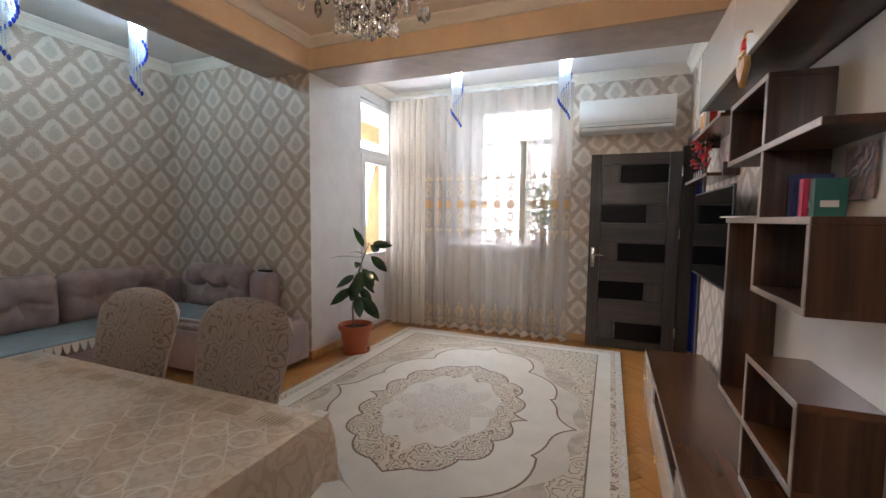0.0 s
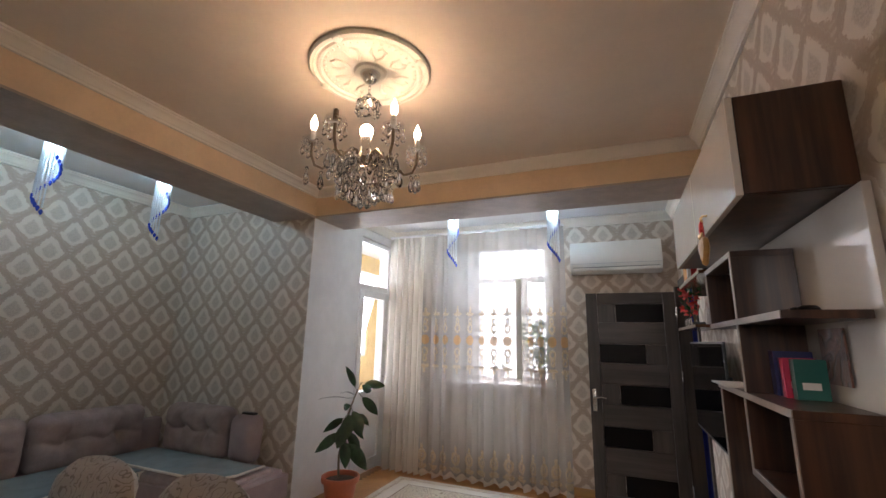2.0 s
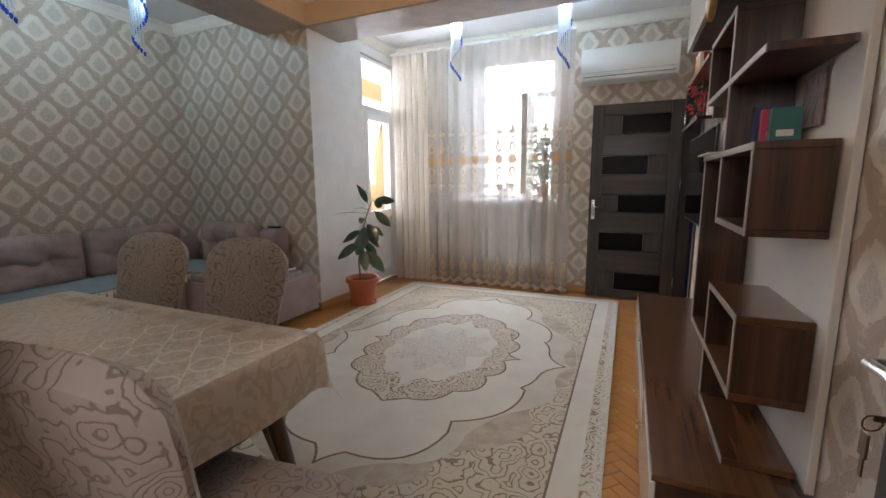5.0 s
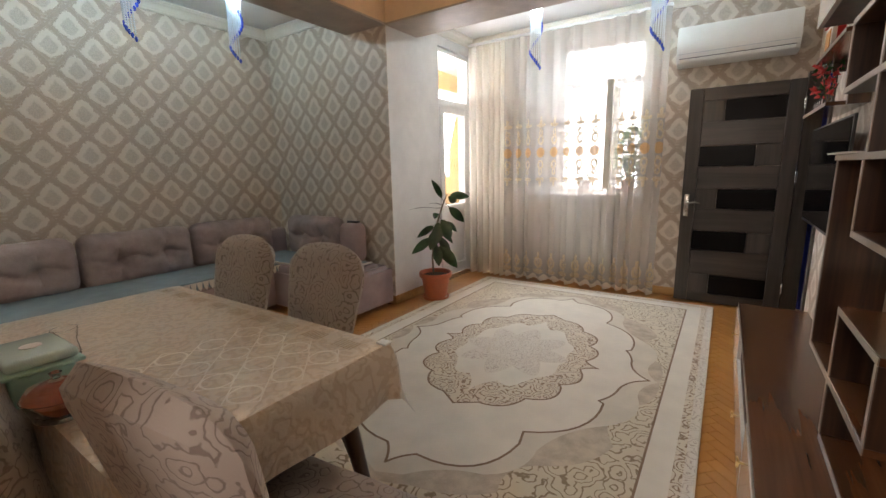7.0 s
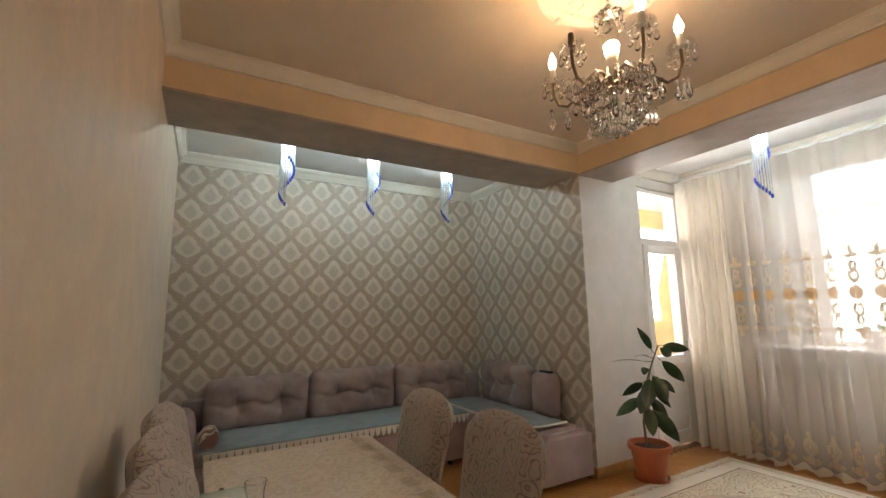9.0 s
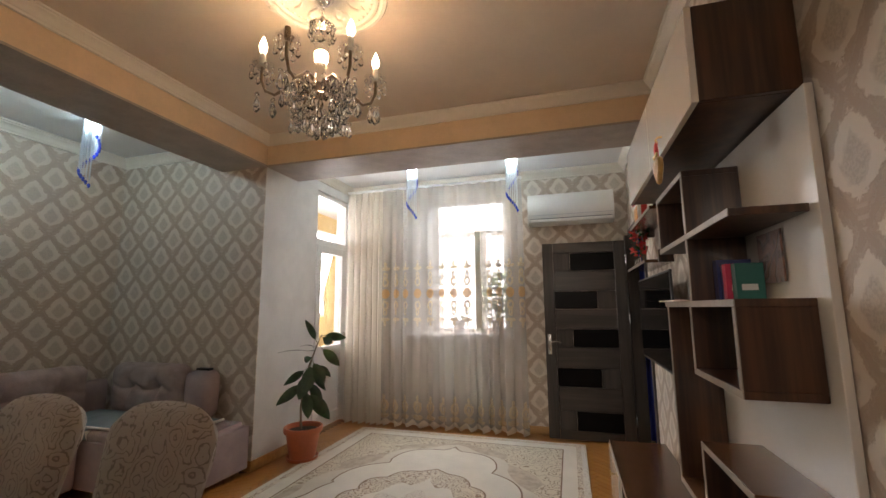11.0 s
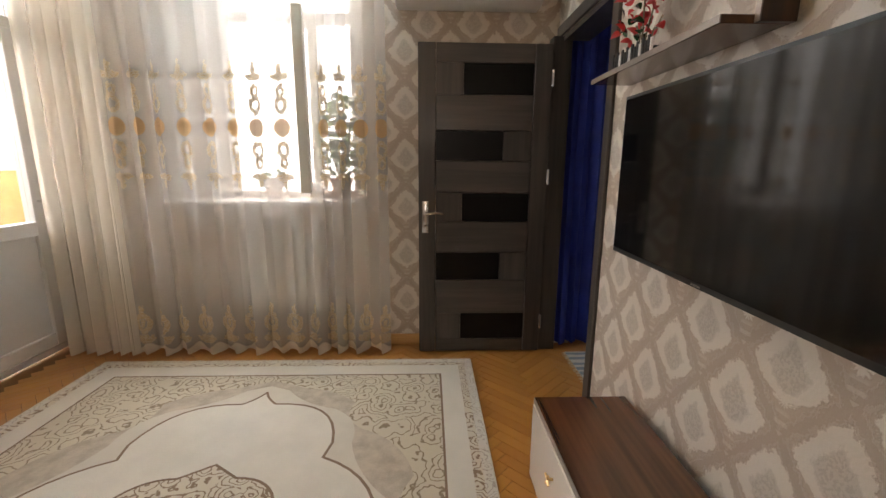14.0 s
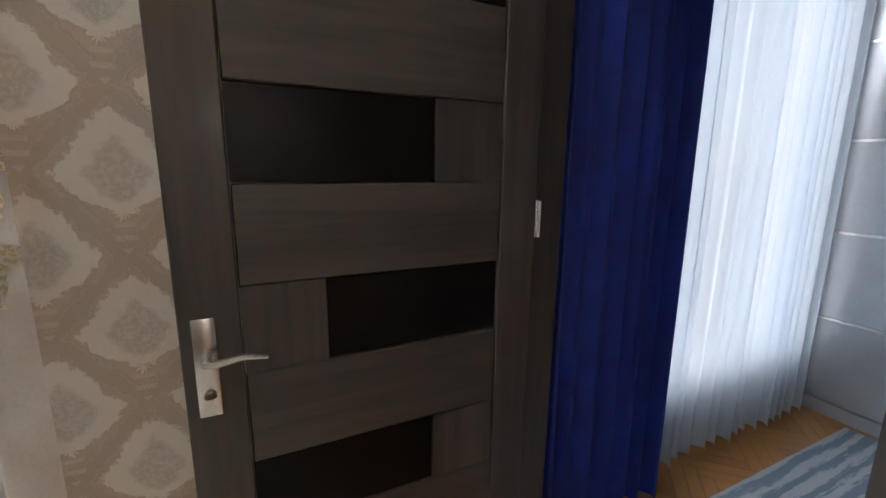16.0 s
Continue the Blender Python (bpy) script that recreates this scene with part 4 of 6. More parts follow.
def drape(x0, x1, y, z0, z1, folds, amp, hem=0.0, lean=0.0, nz=26, per=12):
    """A hanging cloth with uneven folds; its UV runs in metres of cloth and height."""
    bm = bmesh.new()
    uvl = bm.loops.layers.uv.new("UVMap")
    nx = folds * per
    grid, us = [], []
    arc, last = 0.0, None
    for i in range(nx + 1):
        f = i / nx
        ph = 2 * math.pi * folds * (f + 0.012 * math.sin(9 * f) + 0.006 * math.sin(31 * f))
        a = amp * (0.75 + 0.9 * noise.noise((f * 9, y, 1.3)))
        col = []
        for k in range(nz + 1):
            h = k / nz
            spread = 0.55 + 0.45 * (1 - h) ** 0.7
            yy = y + a * spread * math.sin(ph + 0.5 * noise.noise((f * 5, h * 2, 4))) - lean * (1 - h)
            xx = x0 + (x1 - x0) * f + a * 0.35 * math.sin(2 * ph + 1) * spread
            zz = z0 + (z1 - z0) * h
            if k == 0:
                zz += hem * abs(math.sin(ph * 0.5 + 0.6)) 
            col.append(bm.verts.new((xx, yy, zz)))
        grid.append(col)
        if last is not None:
            arc += (Vector(col[4].co) - last).length
        last = Vector(col[4].co)
        us.append(arc)
    for i in range(nx):
        for k in range(nz):
            fc = bm.faces.new((grid[i][k], grid[i + 1][k], grid[i + 1][k + 1], grid[i][k + 1]))
            for l, (ii, kk) in zip(fc.loops, ((i, k), (i + 1, k), (i + 1, k + 1), (i, k + 1))):
                l[uvl].uv = (us[ii], grid[ii][kk].co.z)
    return bm


def make_curtains():
    c = thing("net_curtain", (-1.15, 4.80, 0), "ivory net curtain with gold embroidered medallions reaching the floor", "curtain")
    part("net", drape(-1.80, -0.07, 4.80, 0.015, 2.79, 12, 0.034, 0.03), M_NET, c)
    part("side_panel", drape(-2.25, -1.76, 4.815, 0.015, 2.79, 6, 0.040, 0.02), M_NETPLAIN, c, "plain ivory gathered side panel")
    part("heading_tape", bx(-2.24, -0.06, 4.775, 4.825, 2.785, 2.81, bev=0.006), M_PVC, c)
    v = thing("velvet_curtain", (1.42, 4.93, 0), "royal blue velvet curtain hanging in folds", "curtain")
    part("cloth", drape(1.09, 1.74, 4.93, 0.02, 2.60, 7, 0.045, 0.01), M_BLUE, v)
    s = thing("voile_curtain", (2.3, 5.0, 0), "plain white voile curtain hanging in folds", "curtain")
    part("cloth", drape(1.68, 3.0, 4.99, 0.05, 2.60, 16, 0.035, 0.015), M_VOILE, s)
    r = thing("curtain_rail", (2.1, 4.95, 2.6), "white curtain rail under the ceiling", "rail")
    part("rail", bx(1.21, 3.12, 4.90, 5.02, 2.60, 2.63, bev=0.005), M_PVC, r)
    part("bracket", bx(1.30, 1.34, 4.94, 5.069, 2.63, 2.66), M_PVC, r)


def make_radiator():
    r = thing("radiator", (-0.82, 4.9, 0.28), "white sectional radiator under the window", "radiator")
    for i in range(7):
        x = -1.10 + i * 0.08
        b = bx(x, x + 0.074, 4.87, 4.955, 0.29, 0.88, bev=0.012)
        part("section", b, M_RAD, r)
        part("fin", bx(x + 0.012, x + 0.062, 4.862, 4.872, 0.34, 0.80, bev=0.004, seg=1), M_RAD, r)
    part("pipe", tube(bmesh.new(), [(-0.54, 4.92, 0.84), (-0.46, 4.92, 0.84), (-0.45, 4.93, 0.80), (-0.45, 4.93, 0.0)], 0.012, 8), M_RAD, r)
    part("top_grille", bx(-1.13, -0.52, 4.86, 4.966, 0.884, 0.905, bev=0.006), M_RAD, r)


def leaf_mesh(bm, base, tip, width, droop=0.02, side=None):
    base, tip = Vector(base), Vector(tip)
    d = tip - base
    s = side or d.cross(Vector((0, 0, 1)))
    s = Vector(s)
    s = (s - d * (s.dot(d) / d.length_squared)).normalized()
    up = s.cross(d).normalized()
    rows = []
    for i in range(8):
        f = i / 7
        w = width * math.sin(math.pi * min(1, f * 0.97 + 0.02)) ** 0.75 * (1.1 - 0.35 * f)
        c = base + d * f - up * droop * 4 * (f - 0.5) ** 2 + up * droop
        rows.append([bm.verts.new(c + s * w * q + up * abs(q) * w * 0.28) for q in (-1, -0.5, 0, 0.5, 1)])
    for a, b in zip(rows, rows[1:]):
        for k in range(4):
            bm.faces.new((a[k], a[k + 1], b[k + 1], b[k]))
    return bm


def make_ficus():
    px, py = -1.985, 3.64
    p = thing("rubber_plant", (px, py, 0), "young rubber plant with dark glossy leaves in a terracotta pot", "plant")
    part("saucer", lathe(bmesh.new(), (px, py, 0.0), [(0.10, 0.001), (0.135, 0.006), (0.142, 0.035), (0.134, 0.035), (0.12, 0.012), (0.0, 0.012)], 32), M_TERRA, p)
    part("pot", lathe(bmesh.new(), (px, py, 0.013), [(0.10, 0.0), (0.115, 0.02), (0.15, 0.225), (0.168, 0.228), (0.172, 0.245), (0.172, 0.272), (0.165, 0.278), (0.152, 0.275), (0.146, 0.235), (0.0, 0.235)], 36), M_TERRA, p, "terracotta coloured plastic pot")
    part("soil", lathe(bmesh.new(), (px, py, 0.249), [(0.146, 0.0), (0.10, 0.006), (0.05, 0.012), (0.0, 0.013)], 24, False), M_SOIL, p)
    R = Vector((0.93, 0.37, 0))
    F = Vector((-0.37, 0.93, 0))
    o = Vector((px, py, 0))
    stem = [o + R * a + F * b + Vector((0, 0, h)) for a, b, h in ((-0.02, 0, 0.25), (-0.03, 0, 0.45), (0.0, 0.01, 0.66), (0.03, 0.01, 0.82), (0.08, 0.02, 0.97), (0.13, 0.03, 1.10))]
    part("stem", tube(bmesh.new(), stem, [0.011, 0.010, 0.009, 0.008, 0.007, 0.005], 8), M_STEM, p)
    lv = [(0.13, 1.10, 0.32, 1.075, 0.04, 0.02), (0.13, 1.09, 0.22, 1.03, 0.04, -0.05), (0.10, 1.02, -0.01, 1.22, 0.032, 0.05), (0.09, 0.99, -0.05, 0.985, 0.02, 0.08), (0.08, 0.96, -0.22, 0.935, 0.022, 0.0),
          (0.12, 1.0, 0.28, 0.84, 0.045, -0.04), (0.06, 0.90, 0.02, 0.88, 0.03, -0.1), (0.05, 0.88, 0.16, 0.68, 0.055, -0.08), (0.05, 0.86, 0.03, 0.62, 0.06, -0.10), (0.02, 0.80, -0.16, 0.66, 0.035, 0.03),
          (0.03, 0.78, -0.02, 0.56, 0.058, -0.08), (0.04, 0.76, 0.15, 0.60, 0.03, 0.08), (0.0, 0.68, -0.20, 0.50, 0.045, -0.03), (0.02, 0.70, 0.13, 0.48, 0.045, 0.03), (0.0, 0.60, 0.20, 0.38, 0.06, -0.06),
          (0.0, 0.62, 0.05, 0.40, 0.05, -0.10), (-0.01, 0.58, -0.02, 0.46, 0.03, 0.08), (0.10, 0.84, 0.20, 0.72, 0.03, 0.06)]
    for a0, h0, a1, h1, w, dep in lv:
        a1, h1, w = a0 + (a1 - a0) * 1.22, h0 + (h1 - h0) * 1.12, w * 1.12
        base, tip = o + R * a0 + F * 0.01 + Vector((0, 0, h0)), o + R * a1 + F * dep + Vector((0, 0, h1))
        b = leaf_mesh(bmesh.new(), base + (tip - base) * 0.18, tip, w, 0.015, side=R * (h0 - h1) + Vector((0, 0, a1 - a0)) + F * 0.02 if w > 0.025 else F)
        tube(b, [base, base + (tip - base) * 0.2], [0.003, 0.0025], 5)
        part("leaf", b, M_LEAF, p)


def sill_plant(x, y, z, big):
    p = thing("potted_plant", (x, y, z), "leafy green houseplant in a pot on the window sill" if big else "small pale plant pot on the window sill", "plant", "plants on the sill")
    pm = plain("pot_brown" if big else "pot_pale", (0.35, 0.16, 0.09) if big else (0.62, 0.55, 0.52), 0.5)
    part("pot", lathe(bmesh.new(), (x, y, z), [(0.05, 0.001), (0.07, 0.12), (0.078, 0.12), (0.078, 0.145), (0.068, 0.145), (0.064, 0.12), (0, 0.12)], 24), pm, p)
    rng = random.Random(4 if big else 9)
    n = 170 if big else 6
    st = bmesh.new()
    for i in range(n // 6 + 2):
        tube(st, [(x, y, z + 0.11), (x + rng.uniform(-0.1, 0.1), y + rng.uniform(-0.04, 0.04), z + (0.6 if big else 0.2) * rng.uniform(0.5, 1))], 0.003, 5)
    part("stems", st, M_STEM, p)
    for i in range(n):
        h = z + (rng.uniform(0.18, 0.68) if big else rng.uniform(0.15, 0.22))
        r = 0.17 if big else 0.05
        a = rng.uniform(0, 6.28)
        c = Vector((x + r * rng.random() * math.cos(a), y + 0.05 * math.sin(a), h))
        t = c + Vector((rng.uniform(-0.06, 0.06), rng.uniform(-0.02, 0.02), rng.uniform(-0.05, 0.03)))
        if (t - c).length > 0.015:
            part("leaf", leaf_mesh(bmesh.new(), c, t, rng.uniform(0.014, 0.026), 0.005, side=(0.3, 0.3, 1)), M_LEAFLIGHT, p)


# ---- doors ----
def make_room_door():
    d = tagged(thing("door_2", (0.985, 4.84, 0), "dark grey oak door standing open, with five smoked glass panels", "door"), kind="structure")
    y0, y1, x0, x1, z0, z1 = 4.82, 4.858, 0.135, 0.972, 0.012, 2.03
    part("stile", bx(x0, x0 + 0.11, y0, y1, z0, z1, bev=0.003, seg=1), M_DOOR, d)
    part("stile", bx(x1 - 0.11, x1, y0, y1, z0, z1, bev=0.003, seg=1), M_DOOR, d)
    xa, xb = x0 + 0.112, x1 - 0.112
    zs = [(0.10, 0.29), (0.528, 0.718), (0.928, 1.118), (1.322, 1.512), (1.727, 1.917)]
    edges = [z0] + [v for p in zs for v in p] + [z1]
    for a, b in zip(edges[0::2], edges[1::2]):
        part("rail", bx(xa, xb, y0 + 0.003, y1 - 0.003, a, b, bev=0.003, seg=1), M_DOORH, d)
    for i, (a, b) in enumerate(zs):
        right = i % 2 == 0
        g0, g1 = (xb - 0.44, xb) if right else (xa, xa + 0.43)
        part("glass_panel", bx(g0, g1, y0 + 0.012, y1 - 0.012, a + 0.003, b - 0.003), M_DARKGLASS, d, "smoked black glass panel")
        w0, w1 = (xa, g0 - 0.002) if right else (g1 + 0.002, xb)
        part("wood_panel", bx(w0, w1, y0 + 0.006, y1 - 0.006, a + 0.001, b - 0.001), M_DOOR, d)
    hp = part("handle_plate", bx(x0 + 0.022, x0 + 0.065, y0 - 0.008, y0, 0.855, 1.065, bev=0.003), M_CHROME, d, "chrome handle plate")
    part("lever", tube(bmesh.new(), [(x0 + 0.045, y0 - 0.006, 0.985), (x0 + 0.045, y0 - 0.045, 0.985), (x0 + 0.06, y0 - 0.052, 0.986), (x0 + 0.11, y0 - 0.052, 0.992), (x0 + 0.155, y0 - 0.05, 0.984)], [0.01, 0.009, 0.009, 0.008, 0.006], 10), M_CHROME, hp)
    part("keyhole", lathe(bmesh.new(), (x0 + 0.045, y0 - 0.012, 0.90), [(0.012, 0), (0.012, 0.004), (0.006, 0.01)], 12), M_BRONZE, hp)
    for z in (0.23, 1.224, 1.83):
        hg = bmesh.new()
        box(hg, x1 - 0.004, x1 + 0.008, y0 - 0.006, y0 + 0.004, z - 0.05, z + 0.05, 0.002, 1)
        tube(hg, [(x1 + 0.004, y0 - 0.008, z - 0.048), (x1 + 0.004, y0 - 0.008, z + 0.048)], 0.006, 8)
        part("hinge", hg, M_CHROME, d, "bright steel hinge")
    t = tagged(thing("trim", (1.03, 4.5, 0), "dark grey oak door casing and lining", "door frame"), kind="structure")
    part("casing", bx(XR - 0.016, XR + 0.002, 4.03, 4.10, 0, 2.16, bev=0.004, seg=1), M_DOOR, t)
    part("casing", bx(XR - 0.016, XR + 0.002, 4.10, 4.955, 2.09, 2.16, bev=0.004, seg=1), M_DOOR, t)
    part("lining", bx(XR + 0.003, XR + 0.163, 4.10, 4.125, 0, 2.087), M_DOOR, t)
    part("lining", bx(XR - 0.06, XR + 0.06, 4.862, 4.965, 0, 2.087, bev=0.003, seg=1), M_DOOR, t)
    part("lining", bx(XR + 0.003, XR + 0.163, 4.125, 4.86, 2.06, 2.087), M_DOOR, t)


def make_entry_door():
    d = tagged(thing("door_3", (0.965, 0.05, 0), "dark entry door opened flat along the wallpapered wall", "door"), kind="structure")
    part("leaf", bx(0.945, 0.985, 0.06, 0.975, 0.012, 2.05, bev=0.003), M_DOOR, d)
    pl = part("handle_plate", bx(0.937, 0.945, 0.90, 0.945, 0.80, 1.03, bev=0.003), M_CHROME, d, "chrome handle plate")
    part("lever", tube(bmesh.new(), [(0.94, 0.925, 0.965), (0.895, 0.925, 0.965), (0.885, 0.915, 0.967), (0.885, 0.86, 0.972), (0.89, 0.80, 0.962)], [0.011, 0.010, 0.010, 0.009, 0.007], 10), M_CHROME, pl)
    k = bmesh.new()
    box(k, 0.905, 0.938, 0.922, 0.926, 0.868, 0.878)
    part("key", k, M_BRONZE, pl)
    part("key_ring", tube(bmesh.new(), [(0.905 + 0.014 * math.cos(a * 0.7), 0.925 + 0.003 * math.sin(a), 0.862 + 0.014 * math.sin(a * 0.7)) for a in range(10)], 0.0015, 5), M_BRONZE, pl)
    b = bmesh.new()
    box(b, 0.898, 0.902, 0.915, 0.94, 0.80, 0.845, 0.001, 1)
    box(b, 0.899, 0.902, 0.922, 0.932, 0.765, 0.80)
    part("spare_key", b, M_BRONZE, pl)
    f = tagged(thing("trim", (0.4, -0.05, 0), "dark casing round the entry doorway", "door frame"), kind="structure")
    part("casing", bx(-0.19, -0.12, YN + 0.001, YN + 0.015, 0, 2.19, bev=0.003, seg=1), M_DOOR, f)
    part("casing", bx(-0.12, 0.99, YN + 0.001, YN + 0.015, 2.12, 2.19, bev=0.003, seg=1), M_DOOR, f)
    part("lining", bx(-0.119, -0.095, YN - 0.18, YN, 0, 2.12), M_DOOR, f)


# ---- lamps ----
def make_chandelier():
    cx, cy = -0.715, 1.82
    ro = thing("ceiling_rosette", (cx, cy, ZC), "round white plaster ceiling rosette with relief leaves", "rosette")
    z = ZC - 0.001
    part("disc", lathe(bmesh.new(), (cx, cy, z), [(0.322, 0.0), (0.322, -0.012), (0.312, -0.022), (0.294, -0.024), (0.288, -0.016), (0.280, -0.014), (0.270, -0.022), (0.258, -0.022), (0.250, -0.010), (0.09, -0.010), (0.08, -0.02), (0.0, -0.02)], 64), M_CORNICE, ro)
    for k in range(40):
        a = k * math.tau / 40
        part("dentil", lathe(bmesh.new(), (cx + 0.238 * math.cos(a), cy + 0.238 * math.sin(a), z - 0.016), [(0.004, 0), (0.008, 0.003), (0.008, 0.008)], 6), M_CORNICE, ro)
    for k in range(8):
        a = k * math.tau / 8
        b = bmesh.new()
        d, s = Vector((math.cos(a), math.sin(a), 0)), Vector((-math.sin(a), math.cos(a), 0))
        c0 = Vector((cx, cy, z - 0.012))
        tube(b, [c0 + d * 0.11, c0 + d * 0.15 + s * 0.03 - Vector((0, 0, 0.004)), c0 + d * 0.19 + s * 0.035, c0 + d * 0.21 + s * 0.01, c0 + d * 0.19 - s * 0.005], [0.006, 0.009, 0.009, 0.007, 0.004], 6)
        tube(b, [c0 + d * 0.13 - s * 0.01, c0 + d * 0.16 - s * 0.035, c0 + d * 0.20 - s * 0.04], [0.005, 0.009, 0.004], 6)
        part("acanthus_leaf", b, M_CORNICE, ro)
        if k % 2 == 0:
            part("shell", lathe(bmesh.new(), (cx + 0.297 * d.x, cy + 0.297 * d.y, z - 0.034), [(0.002, 0), (0.02, 0.004), (0.028, 0.014)], 10), M_CORNICE, ro)
    ch = thing("chandelier", (cx, cy, ZC - 0.02), "six-armed crystal chandelier with candle bulbs, some unlit", "chandelier")
    zt = ZC - 0.022
    part("canopy", lathe(bmesh.new(), (cx, cy, zt), [(0.055, 0), (0.05, -0.02), (0.03, -0.045), (0.012, -0.055), (0.0, -0.056)], 24), M_CHROME, ch)
    ln = bmesh.new()
    for i in range(5):
        zz = zt - 0.06 - i * 0.022
        tube(ln, [(cx + 0.008 * math.cos(q) * (i % 2), cy + 0.008 * math.cos(q) * (1 - i % 2), zz + 0.014 * math.sin(q)) for q in [j * math.tau / 10 for j in range(11)]], 0.0025, 5, False)
    part("chain", ln, M_CHROME, ch)
    part("top_bowl", lathe(bmesh.new(), (cx, cy, zt - 0.19), [(0.0, 0.02), (0.02, 0.018), (0.056, 0.03), (0.06, 0.022), (0.03, 0.0), (0.0, -0.005)], 24), M_CHROME, ch)
    part("column", lathe(bmesh.new(), (cx, cy, 2.42), [(0.02, 0.0), (0.03, 0.03), (0.022, 0.08), (0.032, 0.15), (0.04, 0.24), (0.022, 0.30), (0.014, 0.36)], 16), M_CRYSTAL, ch, "turned glass column")
    part("hub", lathe(bmesh.new(), (cx, cy, 2.36), [(0.0, 0.0), (0.04, 0.005), (0.052, 0.03), (0.05, 0.055), (0.02, 0.065)], 20), M_BRONZE, ch)
    drop = bmesh.new()
    lathe(drop, (0, 0, 0), [(0.001, 0.0), (0.005, -0.008), (0.011, -0.026), (0.013, -0.036), (0.009, -0.047), (0.001, -0.055)], 6)
    drop = mesh_of("crystal_drop", drop, M_CRYSTAL)
    bead = bmesh.new()
    lathe(bead, (0, 0, 0), [(0.001, 0.012), (0.008, 0.006), (0.011, 0.0), (0.008, -0.006), (0.001, -0.012)], 8)
    bead = mesh_of("crystal_bead", bead, M_CRYSTAL)

    def hang(parent, me, p, rz=0.0, sc=1.0):
        o = new(me.name, me)
        o.parent = parent
        o.matrix_basis = Matrix.Translation(Vector(p) - root_at(parent)) @ Matrix.Rotation(rz, 4, "Z") @ Matrix.Scale(sc, 4)

    rng = random.Random(3)
    lit = (True, False, False, True, False, True)
    for k in range(6):
        a = k * math.tau / 6 + 0.55
        d = Vector((math.cos(a), math.sin(a), 0))
        c = Vector((cx, cy, 0))
        pts = [c + d * r + Vector((0, 0, h)) for r, h in ((0.035, 2.395), (0.075, 2.43), (0.12, 2.425), (0.165, 2.38), (0.205, 2.345), (0.245, 2.36), (0.265, 2.41), (0.265, 2.48))]
        arm = part("arm", tube(bmesh.new(), pts, [0.008, 0.008, 0.007, 0.007, 0.007, 0.007, 0.008, 0.008], 8), M_BRONZE, ch, "twisted bronze arm")
        e = c + d * 0.265
        part("drip_pan", lathe(bmesh.new(), (e.x, e.y, 2.485), [(0.008, -0.012), (0.03, -0.006), (0.05, 0.012), (0.052, 0.014), (0.03, 0.0), (0.008, -0.004)], 20), M_CRYSTAL, arm, "clear glass drip pan")
        part("candle", lathe(bmesh.new(), (e.x, e.y, 2.49), [(0.013, 0), (0.013, 0.055), (0.010, 0.058), (0.0, 0.058)], 12), M_WHITEPL if lit[k] else M_BRONZE, arm)
        if lit[k]:
            part("bulb", lathe(bmesh.new(), (e.x, e.y, 2.548), [(0.010, 0), (0.017, 0.02), (0.019, 0.034), (0.014, 0.055), (0.006, 0.075), (0.001, 0.088)], 12), M_BULB, arm, "lit flame-shaped bulb")
        for j in range(6):
            b = a + j * math.tau / 6
            q = e + Vector((math.cos(b), math.sin(b), 0)) * 0.046
            hang(arm, bead, (q.x, q.y, 2.475))
            hang(arm, drop, (q.x, q.y, 2.463), b, 1.0)
        for j, (r, h) in enumerate(((0.08, 2.41), (0.13, 2.405), (0.18, 2.36), (0.225, 2.325), (0.27, 2.34))):
            for s in range(2):
                q = c + d * (r + rng.uniform(-0.01, 0.01)) + Vector((rng.uniform(-0.02, 0.02), rng.uniform(-0.02, 0.02), 0))
                hang(arm, bead, (q.x, q.y, h))
                hang(arm, drop, (q.x, q.y, h - 0.012), rng.random() * 3, rng.uniform(1.0, 1.5))
    basket = part("crystal_basket", lathe(bmesh.new(), (cx, cy, 2.2), [(0.12, 0.12), (0.125, 0.125), (0.12, 0.13)], 24, False), M_BRONZE, ch)
    for ring, (r, h, n) in enumerate(((0.135, 2.345, 16), (0.12, 2.305, 15), (0.095, 2.27, 12), (0.065, 2.24, 9), (0.03, 2.22, 5), (0.0, 2.225, 1), (0.16, 2.38, 14))):
        for k in range(n):
            b = k * math.tau / n + ring * 0.3
            hang(basket, bead, (cx + r * math.cos(b), cy + r * math.sin(b), h + 0.012))
            hang(basket, drop, (cx + r * math.cos(b), cy + r * math.sin(b), h), b, 1.25)
    for k in range(12):
        b = k * math.tau / 12
        hang(ch, bead, (cx + 0.058 * math.cos(b), cy + 0.058 * math.sin(b), zt - 0.175))
        hang(ch, drop, (cx + 0.058 * math.cos(b), cy + 0.058 * math.sin(b), zt - 0.187), b)
    point_lamp("chandelier_light", (cx, cy, 2.57), CHANDELIER_W, (1.0, 0.68, 0.39), 0.045)


def bead_strand(length, blue):
    b = bmesh.new()
    n = max(2, int(length / 0.016))
    prof = []
    for i in range(n):
        z = -i * 0.016
        prof += [(0.0022, z), (0.0075, z - 0.006), (0.0075, z - 0.010)]
    prof.append((0.001, -n * 0.016))
    lathe(b, (0, 0, 0), prof, 6)
    return b


